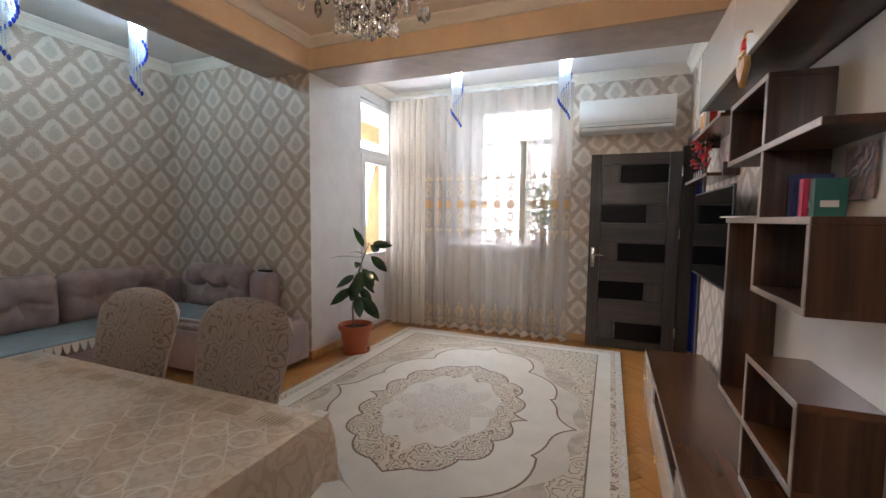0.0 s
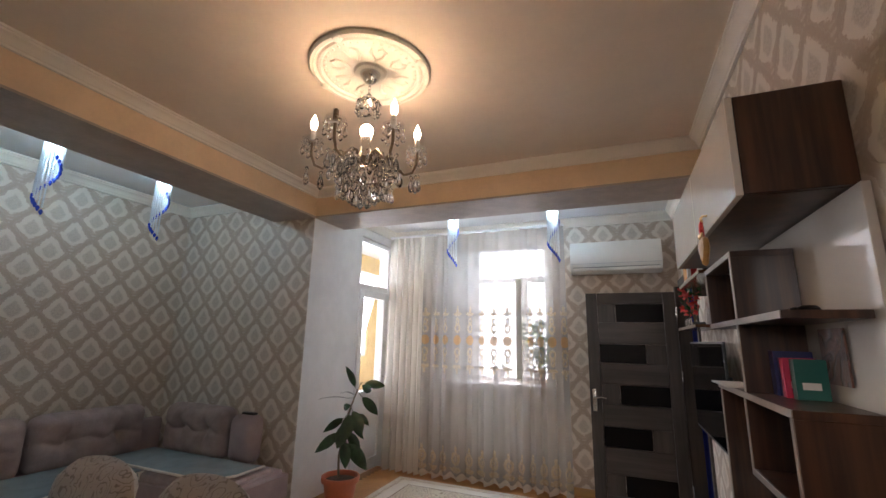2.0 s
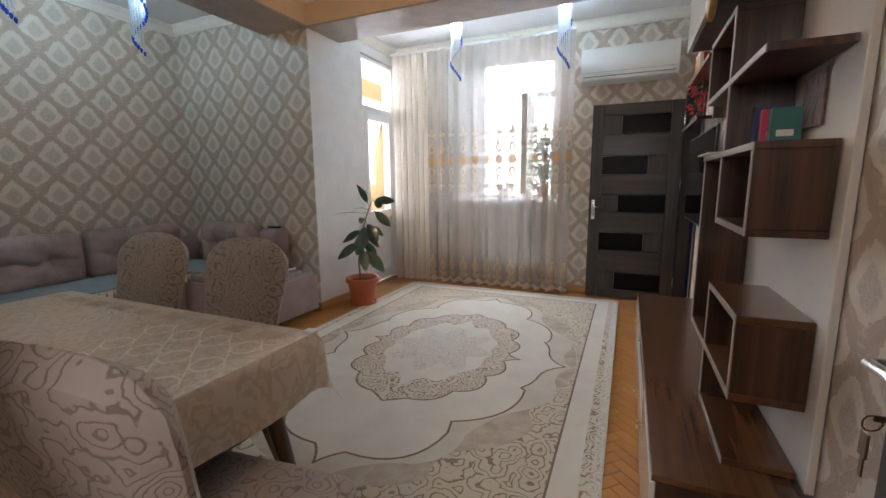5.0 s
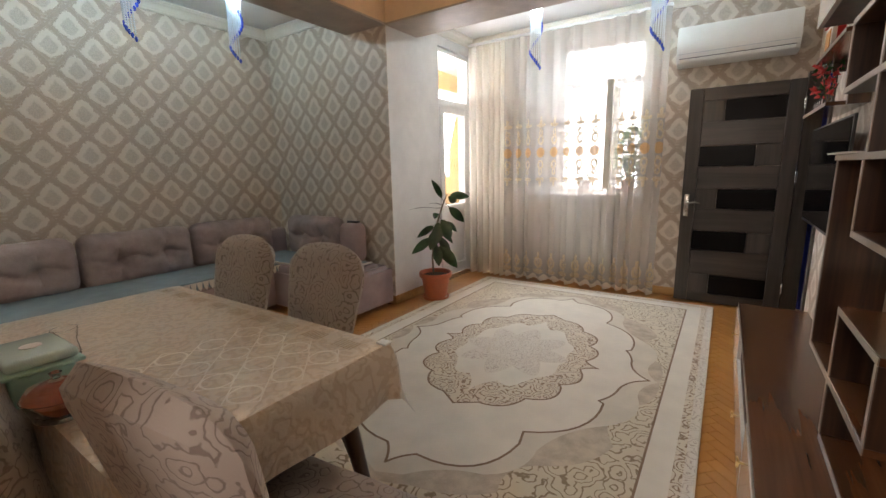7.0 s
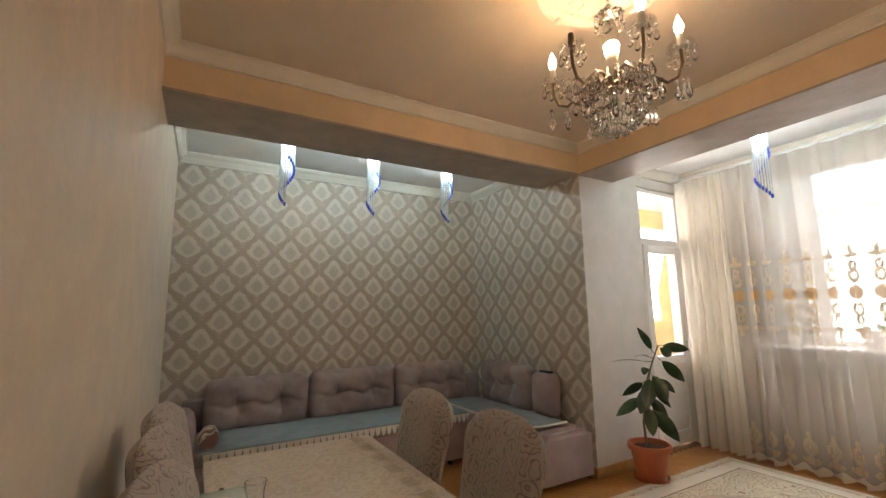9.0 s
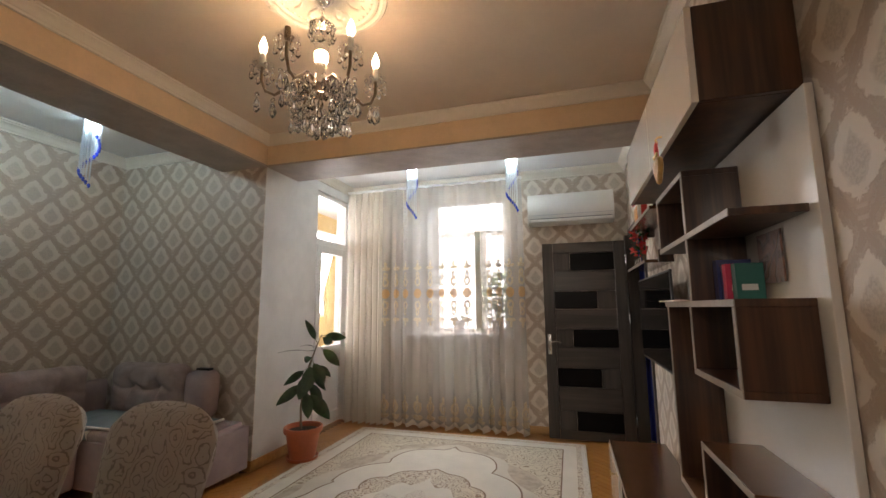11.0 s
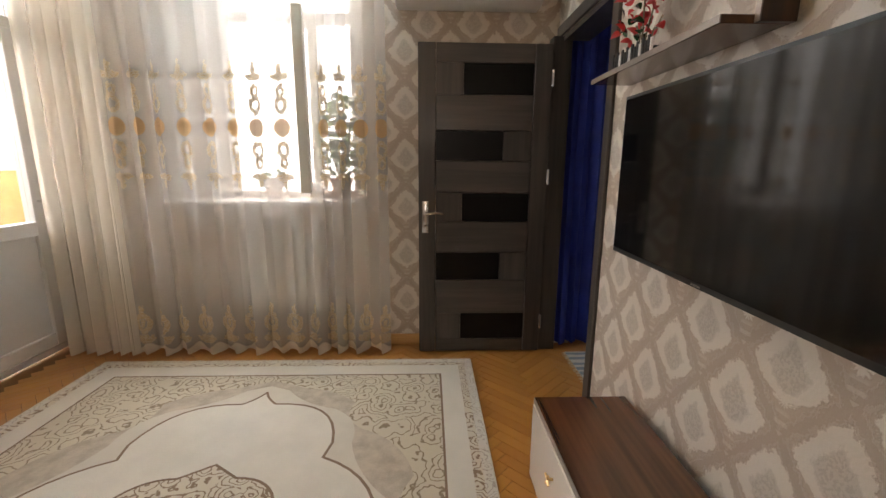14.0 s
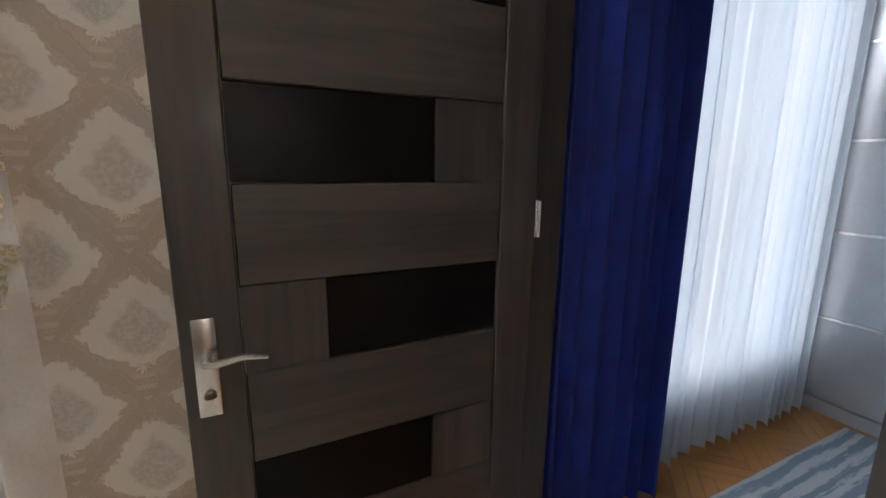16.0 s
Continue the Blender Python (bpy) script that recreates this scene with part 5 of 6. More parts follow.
def make_spot(x, y, first=[]):
    z = ZB - 0.002
    if not first:
        s = thing("bead_spotlight", (0, 0, 0), "lit ceiling spotlight with hanging clear and blue bead strands", "lamp", "bead spotlights")
        part("ring", lathe(bmesh.new(), (0, 0, 0), [(0.05, 0), (0.062, -0.004), (0.064, -0.02), (0.062, -0.034), (0.05, -0.034), (0.048, -0.01)], 28), M_CHROME, s)
        part("led", lathe(bmesh.new(), (0, 0, -0.02), [(0.047, 0), (0.047, -0.026), (0.03, -0.036), (0.0, -0.038)], 24), M_LED, s, "cool white led")
        for k in range(18):
            a = k * math.tau / 18
            ln = 0.14 + 0.40 * k / 17
            p = Vector((0.055 * math.cos(a), 0.055 * math.sin(a), -0.05))
            bm = bead_strand(ln, 0)
            bmesh.ops.translate(bm, verts=bm.verts, vec=p)
            st = part("bead_strand", bm, M_BEAD, s)
            tip = bmesh.new()
            lathe(tip, (p.x, p.y, p.z - ln), [(0.001, 0.004), (0.010, -0.006), (0.011, -0.018), (0.006, -0.032), (0.001, -0.036)], 7)
            part("blue_bead", tip, M_BLUEBEAD, st, "cobalt blue bead")
        s.location = (x, y, z)
        first.append(s)
    else:
        copy_thing(first[0], Matrix.Translation((x, y, z)))
    point_lamp("spot_light", (x, y, z - 0.085), SPOT_W, (0.58, 0.88, 1.0), 0.04)


# ---- right wall: bookcase, media unit, television ----
def board(name, parent, x0, x1, y0, y1, z0, z1, front=True, m=None):
    o = part(name, bx(x0 + (0.003 if front else 0), x1, y0, y1, z0, z1, bev=0.0015, seg=1), m or M_WALNUT, parent)
    if front:
        part("edging", bx(x0, x0 + 0.0028, y0 + 0.001, y1 - 0.001, z0 + 0.001, z1 - 0.001), M_EDGE, o, "pale metallic edging strip")
    return o


def make_bookcase():
    t = 0.022
    F, Bk = 0.825, 1.014
    c = thing("wall_bookcase", (0.93, 1.95, 0.41), "dark walnut stepped wall shelving on a white back panel", "bookcase")
    part("back_panel", bx(1.016, 1.038, 1.43, 2.34, 0.386, 1.93, bev=0.002, seg=1), M_GLOSSWHITE, c, "gloss white back panel")
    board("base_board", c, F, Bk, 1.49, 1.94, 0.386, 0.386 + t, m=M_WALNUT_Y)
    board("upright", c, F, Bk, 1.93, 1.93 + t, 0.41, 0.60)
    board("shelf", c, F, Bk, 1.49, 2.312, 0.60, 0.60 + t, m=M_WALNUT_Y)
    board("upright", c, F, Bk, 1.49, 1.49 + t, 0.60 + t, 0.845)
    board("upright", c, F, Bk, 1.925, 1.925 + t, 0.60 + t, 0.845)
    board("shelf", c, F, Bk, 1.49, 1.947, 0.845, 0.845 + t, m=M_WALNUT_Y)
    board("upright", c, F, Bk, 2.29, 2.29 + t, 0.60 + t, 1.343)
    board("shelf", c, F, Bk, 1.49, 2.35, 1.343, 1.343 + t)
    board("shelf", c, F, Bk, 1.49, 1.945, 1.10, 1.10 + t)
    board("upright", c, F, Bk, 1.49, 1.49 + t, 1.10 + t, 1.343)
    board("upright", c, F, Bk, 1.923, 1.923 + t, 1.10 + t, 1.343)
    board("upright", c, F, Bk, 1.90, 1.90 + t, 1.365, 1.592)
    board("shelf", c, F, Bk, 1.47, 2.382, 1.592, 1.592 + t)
    board("upright", c, F, Bk, 1.90, 1.90 + t, 1.592 + t, 1.835)
    board("upright", c, F, Bk, 2.36, 2.36 + t, 1.592 + t, 1.835)
    board("shelf", c, F, Bk, 1.90, 2.382, 1.835, 1.835 + t)
    u = thing("wall_cabinet", (0.9, 2.1, 1.93), "wall cabinet with gloss white doors and dark walnut sides", "cabinet")
    part("side", bx(0.785, 1.038, 1.47, 1.49, 1.935, 2.235, bev=0.0015, seg=1), M_WALNUT, u)
    part("side", bx(0.785, 1.038, 2.76, 2.78, 1.935, 2.235, bev=0.0015, seg=1), M_WALNUT, u)
    part("bottom", bx(0.785, 1.038, 1.492, 2.758, 1.935, 1.955), M_WALNUT, u)
    part("top", bx(0.785, 1.038, 1.492, 2.758, 2.215, 2.235), M_WALNUT, u)
    for k, (a, b) in enumerate(((1.47, 2.123), (2.127, 2.78))):
        part("door", bx(0.764, 0.784, a, b, 1.932, 2.237, bev=0.002, seg=1), M_GLOSSWHITE, u, "gloss white cabinet door")
    part("hook", tube(bmesh.new(), [(0.763, 1.86, 1.985), (0.75, 1.86, 1.985), (0.74, 1.86, 1.975), (0.745, 1.86, 1.962)], 0.004, 6), M_GOLD, u)


def make_media_unit():
    m = thing("media_unit", (0.81, 2.5, 0), "low media unit with a walnut top and white fronts", "cabinet")
    x0, x1, y0, y1 = 0.63, 1.0, 1.36, 3.60
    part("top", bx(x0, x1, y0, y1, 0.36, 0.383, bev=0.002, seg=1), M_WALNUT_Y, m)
    part("top_edging", bx(x0 - 0.003, x0, y0, y1, 0.361, 0.382), M_EDGE, m)
    part("plinth", bx(x0 + 0.04, x1, y0 + 0.02, y1 - 0.02, 0.0, 0.03), M_WALNUT, m)
    part("bottom", bx(x0 + 0.012, x1, y0, y1, 0.03, 0.05), M_WALNUT, m)
    part("back", bx(x1 - 0.02, x1, y0, y1, 0.05, 0.36), M_WALNUT, m)
    for y in (y0, 1.98, 2.98, y1 - 0.02):
        part("side", bx(x0 + 0.012, x1 - 0.02, y, y + 0.02, 0.05, 0.36), M_WALNUT, m)
    fronts = [(y0, 1.978, 0.032, 0.355), (1.984, 2.976, 0.032, 0.215), (2.982, y1, 0.032, 0.355)]
    for a, b, z0, z1 in fronts:
        f = part("door", bx(x0 - 0.006, x0 + 0.011, a + 0.002, b - 0.002, z0, z1, bev=0.002, seg=1), M_GLOSSWHITE, m, "gloss white front")
        yk, zk = (a + b) / 2 if b - a > 0.8 else (b - 0.30 if a > 2 else b - 0.12), z1 - 0.10
        k = bmesh.new()
        tube(k, [(x0 - 0.006, yk, zk), (x0 - 0.024, yk, zk)], 0.005, 6)
        for s in range(4):
            q = s * math.pi / 2 + 0.4
            tube(k, [(x0 - 0.024, yk, zk), (x0 - 0.027, yk + 0.022 * math.cos(q), zk + 0.022 * math.sin(q))], [0.006, 0.004], 6)
        part("knob", k, M_GOLD, f, "small gold flower knob")
    part("shelf_floor", bx(x0 + 0.012, x1 - 0.02, 2.002, 2.978, 0.215, 0.232), M_WALNUT, m)


def make_tv():
    t = thing("television", (0.93, 3.1, 1.26), "large flat black television on a wall bracket", "television")
    ob = part("body", bx(0.905, 0.917, 2.60, 3.62, 0.985, 1.54, bev=0.003), M_BLACK, t)
    part("screen", bx(0.9018, 0.9045, 2.612, 3.608, 1.003, 1.528), M_SCREEN, t, "glossy dark screen")
    part("back_cover", bx(0.918, 0.975, 2.80, 3.42, 1.02, 1.36, bev=0.01), M_BLACK, t)
    part("bracket", bx(0.976, 1.037, 3.02, 3.20, 1.12, 1.32, bev=0.004), M_BLACK, t)
    part("logo_bar", bx(0.9012, 0.9017, 3.09, 3.13, 0.991, 0.997), M_CHROME, t)
    s = thing("wall_socket", (1.036, 2.62, 1.31), "white double wall socket with black plugs", "socket")
    part("plate", bx(1.028, 1.039, 2.545, 2.69, 1.26, 1.355, bev=0.003), M_WHITEPL, s)
    for y in (2.585, 2.655):
        lathe_b = bmesh.new()
        tube(lathe_b, [(1.0275, y, 1.318), (1.023, y, 1.318)], 0.018, 16)
        part("outlet", lathe_b, M_AC, s)
    part("plug", bx(0.995, 1.027, 2.625, 2.665, 1.27, 1.30, bev=0.004), M_BLACK, s)
    part("cable", tube(bmesh.new(), [(1.0, 2.64, 1.285), (0.985, 2.70, 1.27), (0.985, 2.78, 1.24), (0.97, 2.84, 1.22)], 0.004, 6), M_BLACK, s)


def picket_pot(name_, x, y, z, w, label, flower):
    p = thing(name_, (x, y, z), label, "decoration")
    part("tray", bx(x - 0.04, x + 0.04, y - w / 2, y + w / 2, z + 0.001, z + 0.03, bev=0.003, seg=1), M_BLACK, p)
    n = int(w / 0.018)
    for i in range(n):
        yy = y - w / 2 + (i + 0.5) * w / n
        b = bmesh.new()
        box(b, x - 0.046, x - 0.041, yy - 0.006, yy + 0.006, z + 0.001, z + 0.055 + 0.012 * (i % 2))
        part("picket", b, M_WHITEPL if flower == "white" or i % 4 == 0 else M_BLACK, p)
    rng = random.Random(int(y * 100))
    st = bmesh.new()
    for i in range(7):
        tube(st, [(x, y + rng.uniform(-w / 4, w / 4), z + 0.03), (x + rng.uniform(-0.05, 0.03), y + rng.uniform(-0.08, 0.08), z + rng.uniform(0.10, 0.2))], 0.003, 5)
    part("stem", st, M_STEM, p)
    for i in range(64):
        c = Vector((x + rng.uniform(-0.075, 0.03), y + rng.gauss(0, 0.065), z + rng.uniform(0.08, 0.27)))
        t = c + Vector((rng.uniform(-0.04, 0.03), rng.uniform(-0.035, 0.035), rng.uniform(-0.02, 0.03)))
        if (t - c).length < 0.02:
            t = c + Vector((-0.02, 0.015, 0.012))
        red = rng.random() < (0.75 if flower == "red" else 0.0)
        part("petal" if red else "leaf", leaf_mesh(bmesh.new(), c, t, rng.uniform(0.016, 0.027), 0.006, side=(0.2, 0.7, 0.7)), M_REDPETAL if red else (M_LEAFLIGHT if flower != "red" else M_LEAF), p)


def make_brackets():
    lo = thing("wall_shelf", (0.96, 3.5, 1.62), "small walnut wall shelf with a raised end", "shelf", "walnut wall shelves")
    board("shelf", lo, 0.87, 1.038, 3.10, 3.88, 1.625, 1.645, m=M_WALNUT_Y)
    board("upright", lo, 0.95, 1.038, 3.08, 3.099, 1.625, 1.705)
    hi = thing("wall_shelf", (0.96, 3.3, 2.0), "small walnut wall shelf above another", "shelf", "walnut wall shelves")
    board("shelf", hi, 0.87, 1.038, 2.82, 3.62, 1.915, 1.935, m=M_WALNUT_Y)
    board("upright", hi, 0.95, 1.038, 3.621, 3.64, 1.865, 1.935)
    picket_pot("artificial_flowers", 0.95, 3.62, 1.645, 0.30, "red artificial flowers behind a small picket fence", "red")
    picket_pot("artificial_plant", 0.95, 2.98, 1.935, 0.16, "green and cream artificial plant behind a picket fence", "white")
    h = thing("toy_house", (0.94, 3.35, 1.935), "red and white toy house box with orange print", "toy")
    part("body", bx(0.88, 1.0, 3.26, 3.44, 1.936, 2.07, bev=0.006), M_WHITEPL, h)
    r = bmesh.new()
    for s in (0,):
        vs = [r.verts.new(p) for p in ((0.87, 3.25, 2.07), (1.01, 3.25, 2.07), (1.01, 3.45, 2.07), (0.87, 3.45, 2.07), (0.91, 3.28, 2.15), (0.97, 3.28, 2.15), (0.97, 3.42, 2.15), (0.91, 3.42, 2.15))]
        for q in ((0, 1, 2, 3), (4, 7, 6, 5), (0, 4, 5, 1), (1, 5, 6, 2), (2, 6, 7, 3), (3, 7, 4, 0)):
            r.faces.new([vs[i] for i in q])
    part("roof", r, M_RED, h, "red plastic roof")
    part("front_print", bx(0.876, 0.8795, 3.29, 3.41, 1.95, 2.04), M_ORANGE, h)
    part("near_print", bx(0.90, 0.98, 3.2555, 3.2595, 1.95, 2.05), M_RED, h)
    he = thing("heart_ornament", (0.74, 1.86, 1.87), "amber resin heart hanging on a red ribbon", "ornament")
    b = bmesh.new()
    n = 28
    rings = []
    for dz, sc in ((-0.014, 0.55), (-0.009, 0.9), (0.0, 1.0), (0.009, 0.9), (0.014, 0.55)):
        ring = []
        for k in range(n):
            a = k * math.tau / n
            hx_ = 16 * math.sin(a) ** 3
            hz_ = 13 * math.cos(a) - 5 * math.cos(2 * a) - 2 * math.cos(3 * a) - math.cos(4 * a)
            ring.append(b.verts.new((0.742 + dz, 1.86 + hx_ * 0.0033 * sc, 1.86 + hz_ * 0.0036 * sc)))
        rings.append(ring)
    for p, q in zip(rings, rings[1:]):
        for k in range(n):
            b.faces.new((p[k], p[(k + 1) % n], q[(k + 1) % n], q[k]))
    b.faces.new(rings[0][::-1]); b.faces.new(rings[-1])
    part("heart", b, M_HEART, he)
    part("ribbon", tube(bmesh.new(), [(0.742, 1.86, 1.89), (0.738, 1.852, 1.93), (0.741, 1.866, 1.955), (0.744, 1.86, 1.97)], [0.006, 0.009, 0.007, 0.004], 6), M_RED, he, "red ribbon")
    part("bow", tube(bmesh.new(), [(0.735, 1.83, 1.915), (0.735, 1.85, 1.905), (0.735, 1.86, 1.91), (0.735, 1.87, 1.905), (0.735, 1.89, 1.918)], [0.004, 0.007, 0.004, 0.007, 0.004], 6), M_GOLD, he)


def book(label, x0, x1, y0, y1, z0, z1, m):
    k = thing("book", ((x0 + x1) / 2, (y0 + y1) / 2, z0), label, "book", "books on the shelf")
    part("pages", bx(x0 + 0.003, x1 - 0.004, y0 + 0.003, y1 - 0.003, z0 + 0.004, z1 - 0.004), M_PAGE, k)
    c = bmesh.new()
    box(c, x0, x1, y0, y0 + 0.0028, z0 + 0.0005, z1); box(c, x0, x1, y1 - 0.0028, y1, z0 + 0.0005, z1); box(c, x0, x0 + 0.0028, y0 + 0.0028, y1 - 0.0028, z0 + 0.0005, z1)
    part("cover", c, m, k)
    part("title_bar", bx(x0 + 0.015, x0 + 0.06, y0 - 0.001, y0 - 0.0001, z0 + 0.03, z0 + 0.05), M_PAGE, k)


def make_books():
    z = 1.366
    book("navy hardback book standing on the shelf", 0.90, 1.005, 1.85, 1.89, z, z + 0.14, M_NAVY)
    book("dark blue book standing on the shelf", 0.91, 1.005, 1.82, 1.848, z, z + 0.12, M_NAVY)
    book("crimson paperback standing on the shelf", 0.905, 0.99, 1.785, 1.815, z, z + 0.12, M_PINK)
    book("bottle green album with a pale label", 0.92, 1.0, 1.745, 1.78, z, z + 0.118, M_GREEN)
    p = thing("photo_print", (0.99, 1.66, 1.53), "dark photo print leaning above the books", "picture")
    part("sheet", bx(1.006, 1.0115, 1.63, 1.79, z + 0.05, 1.575), M_PHOTO, p)
    s = thing("paper_sheets", (0.9, 2.27, 1.366), "loose white paper sheets on the shelf", "paper")
    part("sheets", bx(0.80, 1.0, 2.06, 2.345, 1.366, 1.371), M_PAGE, s)
    g = thing("sunglasses", (0.92, 1.6, 1.615), "dark folded sunglasses lying on the shelf", "glasses")
    b = bmesh.new()
    for y in (1.57, 1.635):
        lathe(b, (0.92, y, 1.6155), [(0.0, 0.0), (0.024, 0.001), (0.026, 0.008), (0.018, 0.016), (0, 0.018)], 16)
    tube(b, [(0.92, 1.59, 1.628), (0.92, 1.615, 1.628)], 0.003, 6)
    part("frame", b, M_BLACK, g)


def make_ac():
    a = thing("air_conditioner", (0.45, 4.9, 2.25), "white wall-mounted air conditioner over the door", "air conditioner")
    prof = [(0.0, 2.25), (0.10, 2.245), (0.17, 2.265), (0.205, 2.31), (0.215, 2.40), (0.205, 2.54), (0.19, 2.572), (0.0, 2.575)]
    b = bmesh.new()
    r0, r1 = [[b.verts.new((x, YW - 0.003 - o, z)) for o, z in prof] for x in (0.0, 0.89)]
    for k in range(len(prof)):
        j = (k + 1) % len(prof)
        b.faces.new((r0[k], r0[j], r1[j], r1[k]))
    b.faces.new(r0[::-1]); b.faces.new(r1)
    es = [e for e in b.edges if abs(e.verts[0].co.x - e.verts[1].co.x) < 1e-6]
    bmesh.ops.bevel(b, geom=es, offset=0.006, segments=2, affect="EDGES")
    body = part("body", b, M_AC, a)
    part("louvre", bx(0.03, 0.86, YW - 0.203, YW - 0.188, 2.268, 2.294, bev=0.003, seg=1), M_WHITEPL, a)
    part("air_slot", bx(0.025, 0.865, YW - 0.2065, YW - 0.195, 2.297, 2.301), M_BLACK, a, "dark air outlet gap")
    part("front_line", bx(0.01, 0.88, YW - 0.2195, YW - 0.2155, 2.335, 2.338), M_SILVER, a)


# ---- dining set ----
def make_table():
    x0, x1, y0, y1, zt = -1.80, -0.385, 0.35, 1.075, 0.785
    t = thing("dining_table", (-1.1, 0.71, 0), "dark wooden dining table with tapered splayed legs", "table")
    part("tabletop", bx(x0 + 0.01, x1 - 0.01, y0 + 0.01, y1 - 0.01, zt - 0.03, zt - 0.004, bev=0.006), M_LEG, t)
    part("apron", bx(x0 + 0.10, x1 - 0.10, y0 + 0.09, y1 - 0.09, zt - 0.11, zt - 0.031), M_LEG, t)
    for sx, x in ((-1, x0 + 0.13), (1, x1 - 0.13)):
        for sy, y in ((-1, y0 + 0.12), (1, y1 - 0.12)):
            part("leg", tube(bmesh.new(), [(x, y, zt - 0.04), (x + sx * 0.03, y + sy * 0.03, zt - 0.3), (x + sx * 0.09, y + sy * 0.09, 0.001)], [0.032, 0.028, 0.016], 14), M_LEG, t)
    c = thing("tablecloth", (-1.1, 0.71, zt), "shiny champagne oilcloth with printed medallion borders", "tablecloth")
    b = bmesh.new()
    n = 30
    nx, ny = 56, 36
    dr = 0.19
    grid = []
    for i in range(nx + 1):
        row = []
        for j in range(ny + 1):
            u = x0 - dr + (x1 - x0 + 2 * dr) * i / nx
            v = y0 - dr + (y1 - y0 + 2 * dr) * j / ny
            ox = max(0, u - x1) - max(0, x0 - u)
            oy = max(0, v - y1) - max(0, y0 - v)
            bx_, by_ = max(x0, min(x1, u)), max(y0, min(y1, v))
            dd = math.hypot(ox, oy)
            z = zt
            if dd > 0:
                dirx, diry = ox / dd, oy / dd
                fall = min(dd, 0.30)
                wave = 0.014 * math.sin(u * 17 + v * 13) * fall / 0.2
                out = 0.012 + 0.05 * fall + wave
                if ox and oy:
                    out += 0.05 * fall / 0.27
                px_, py_ = bx_ + dirx * out, by_ + diry * out
                z = zt - fall + 0.01 * (1 - math.exp(-fall * 40))
                row.append(b.verts.new((px_, py_, z)))
            else:
                row.append(b.verts.new((bx_, by_, z + 0.0015 * noise.noise((u * 9, v * 9, 0)))))
        grid.append(row)
    for i in range(nx):
        for j in range(ny):
            b.faces.new((grid[i][j], grid[i + 1][j], grid[i + 1][j + 1], grid[i][j + 1]))
    part("cloth", b, M_CLOTH, c)
    # printed figures: hatched lozenges along the edge, framed circles towards the end
    for k in range(9):
        fx = x1 - 0.11 - k * 0.155
        g = bmesh.new()
        for s in range(7):
            xx = fx - 0.045 + s * 0.013
            box(g, xx, xx + 0.006, y1 - 0.10 - 0.0, y1 - 0.045, zt + 0.0022, zt + 0.0026)
        part("hatched_figure", g, M_CLOTHFIG, c)
    for r in range(4):
        for k in range(5):
            cx_, cy_ = x1 - 0.10 - r * 0.13, y1 - 0.18 - k * 0.125
            if cy_ < y0 + 0.06:
                continue
            ring = [(0.042 * math.cos(a * math.tau / 24), 0.042 * math.sin(a * math.tau / 24)) for a in range(24)]
            sq = [(0.062, 0), (0.0, 0.062), (-0.062, 0), (0.0, -0.062)]
            sq = [(p[0] * (1 - f) + q[0] * f, p[1] * (1 - f) + q[1] * f) for p, q in zip(sq, sq[1:] + sq[:1]) for f in (0, 0.25, 0.5, 0.75)]
            part("ring_figure", ribbon(bmesh.new(), cx_, cy_, zt + 0.0026, ring, 0.006), M_CLOTHPALE, c)
            part("lozenge_figure", ribbon(bmesh.new(), cx_, cy_, zt + 0.0030, sq, 0.004), M_CLOTHPALE, c)
    cl = thing("tablecloth_clip", (x1 - 0.005, y1 - 0.005, zt), "small clear tablecloth clip on the table corner", "clip")
    part("clip", bx(x1 - 0.03, x1 + 0.012, y1 - 0.025, y1 + 0.008, zt + 0.003, zt + 0.011, bev=0.003), M_WHITEPL, cl)
    make_tableware(zt + 0.004)


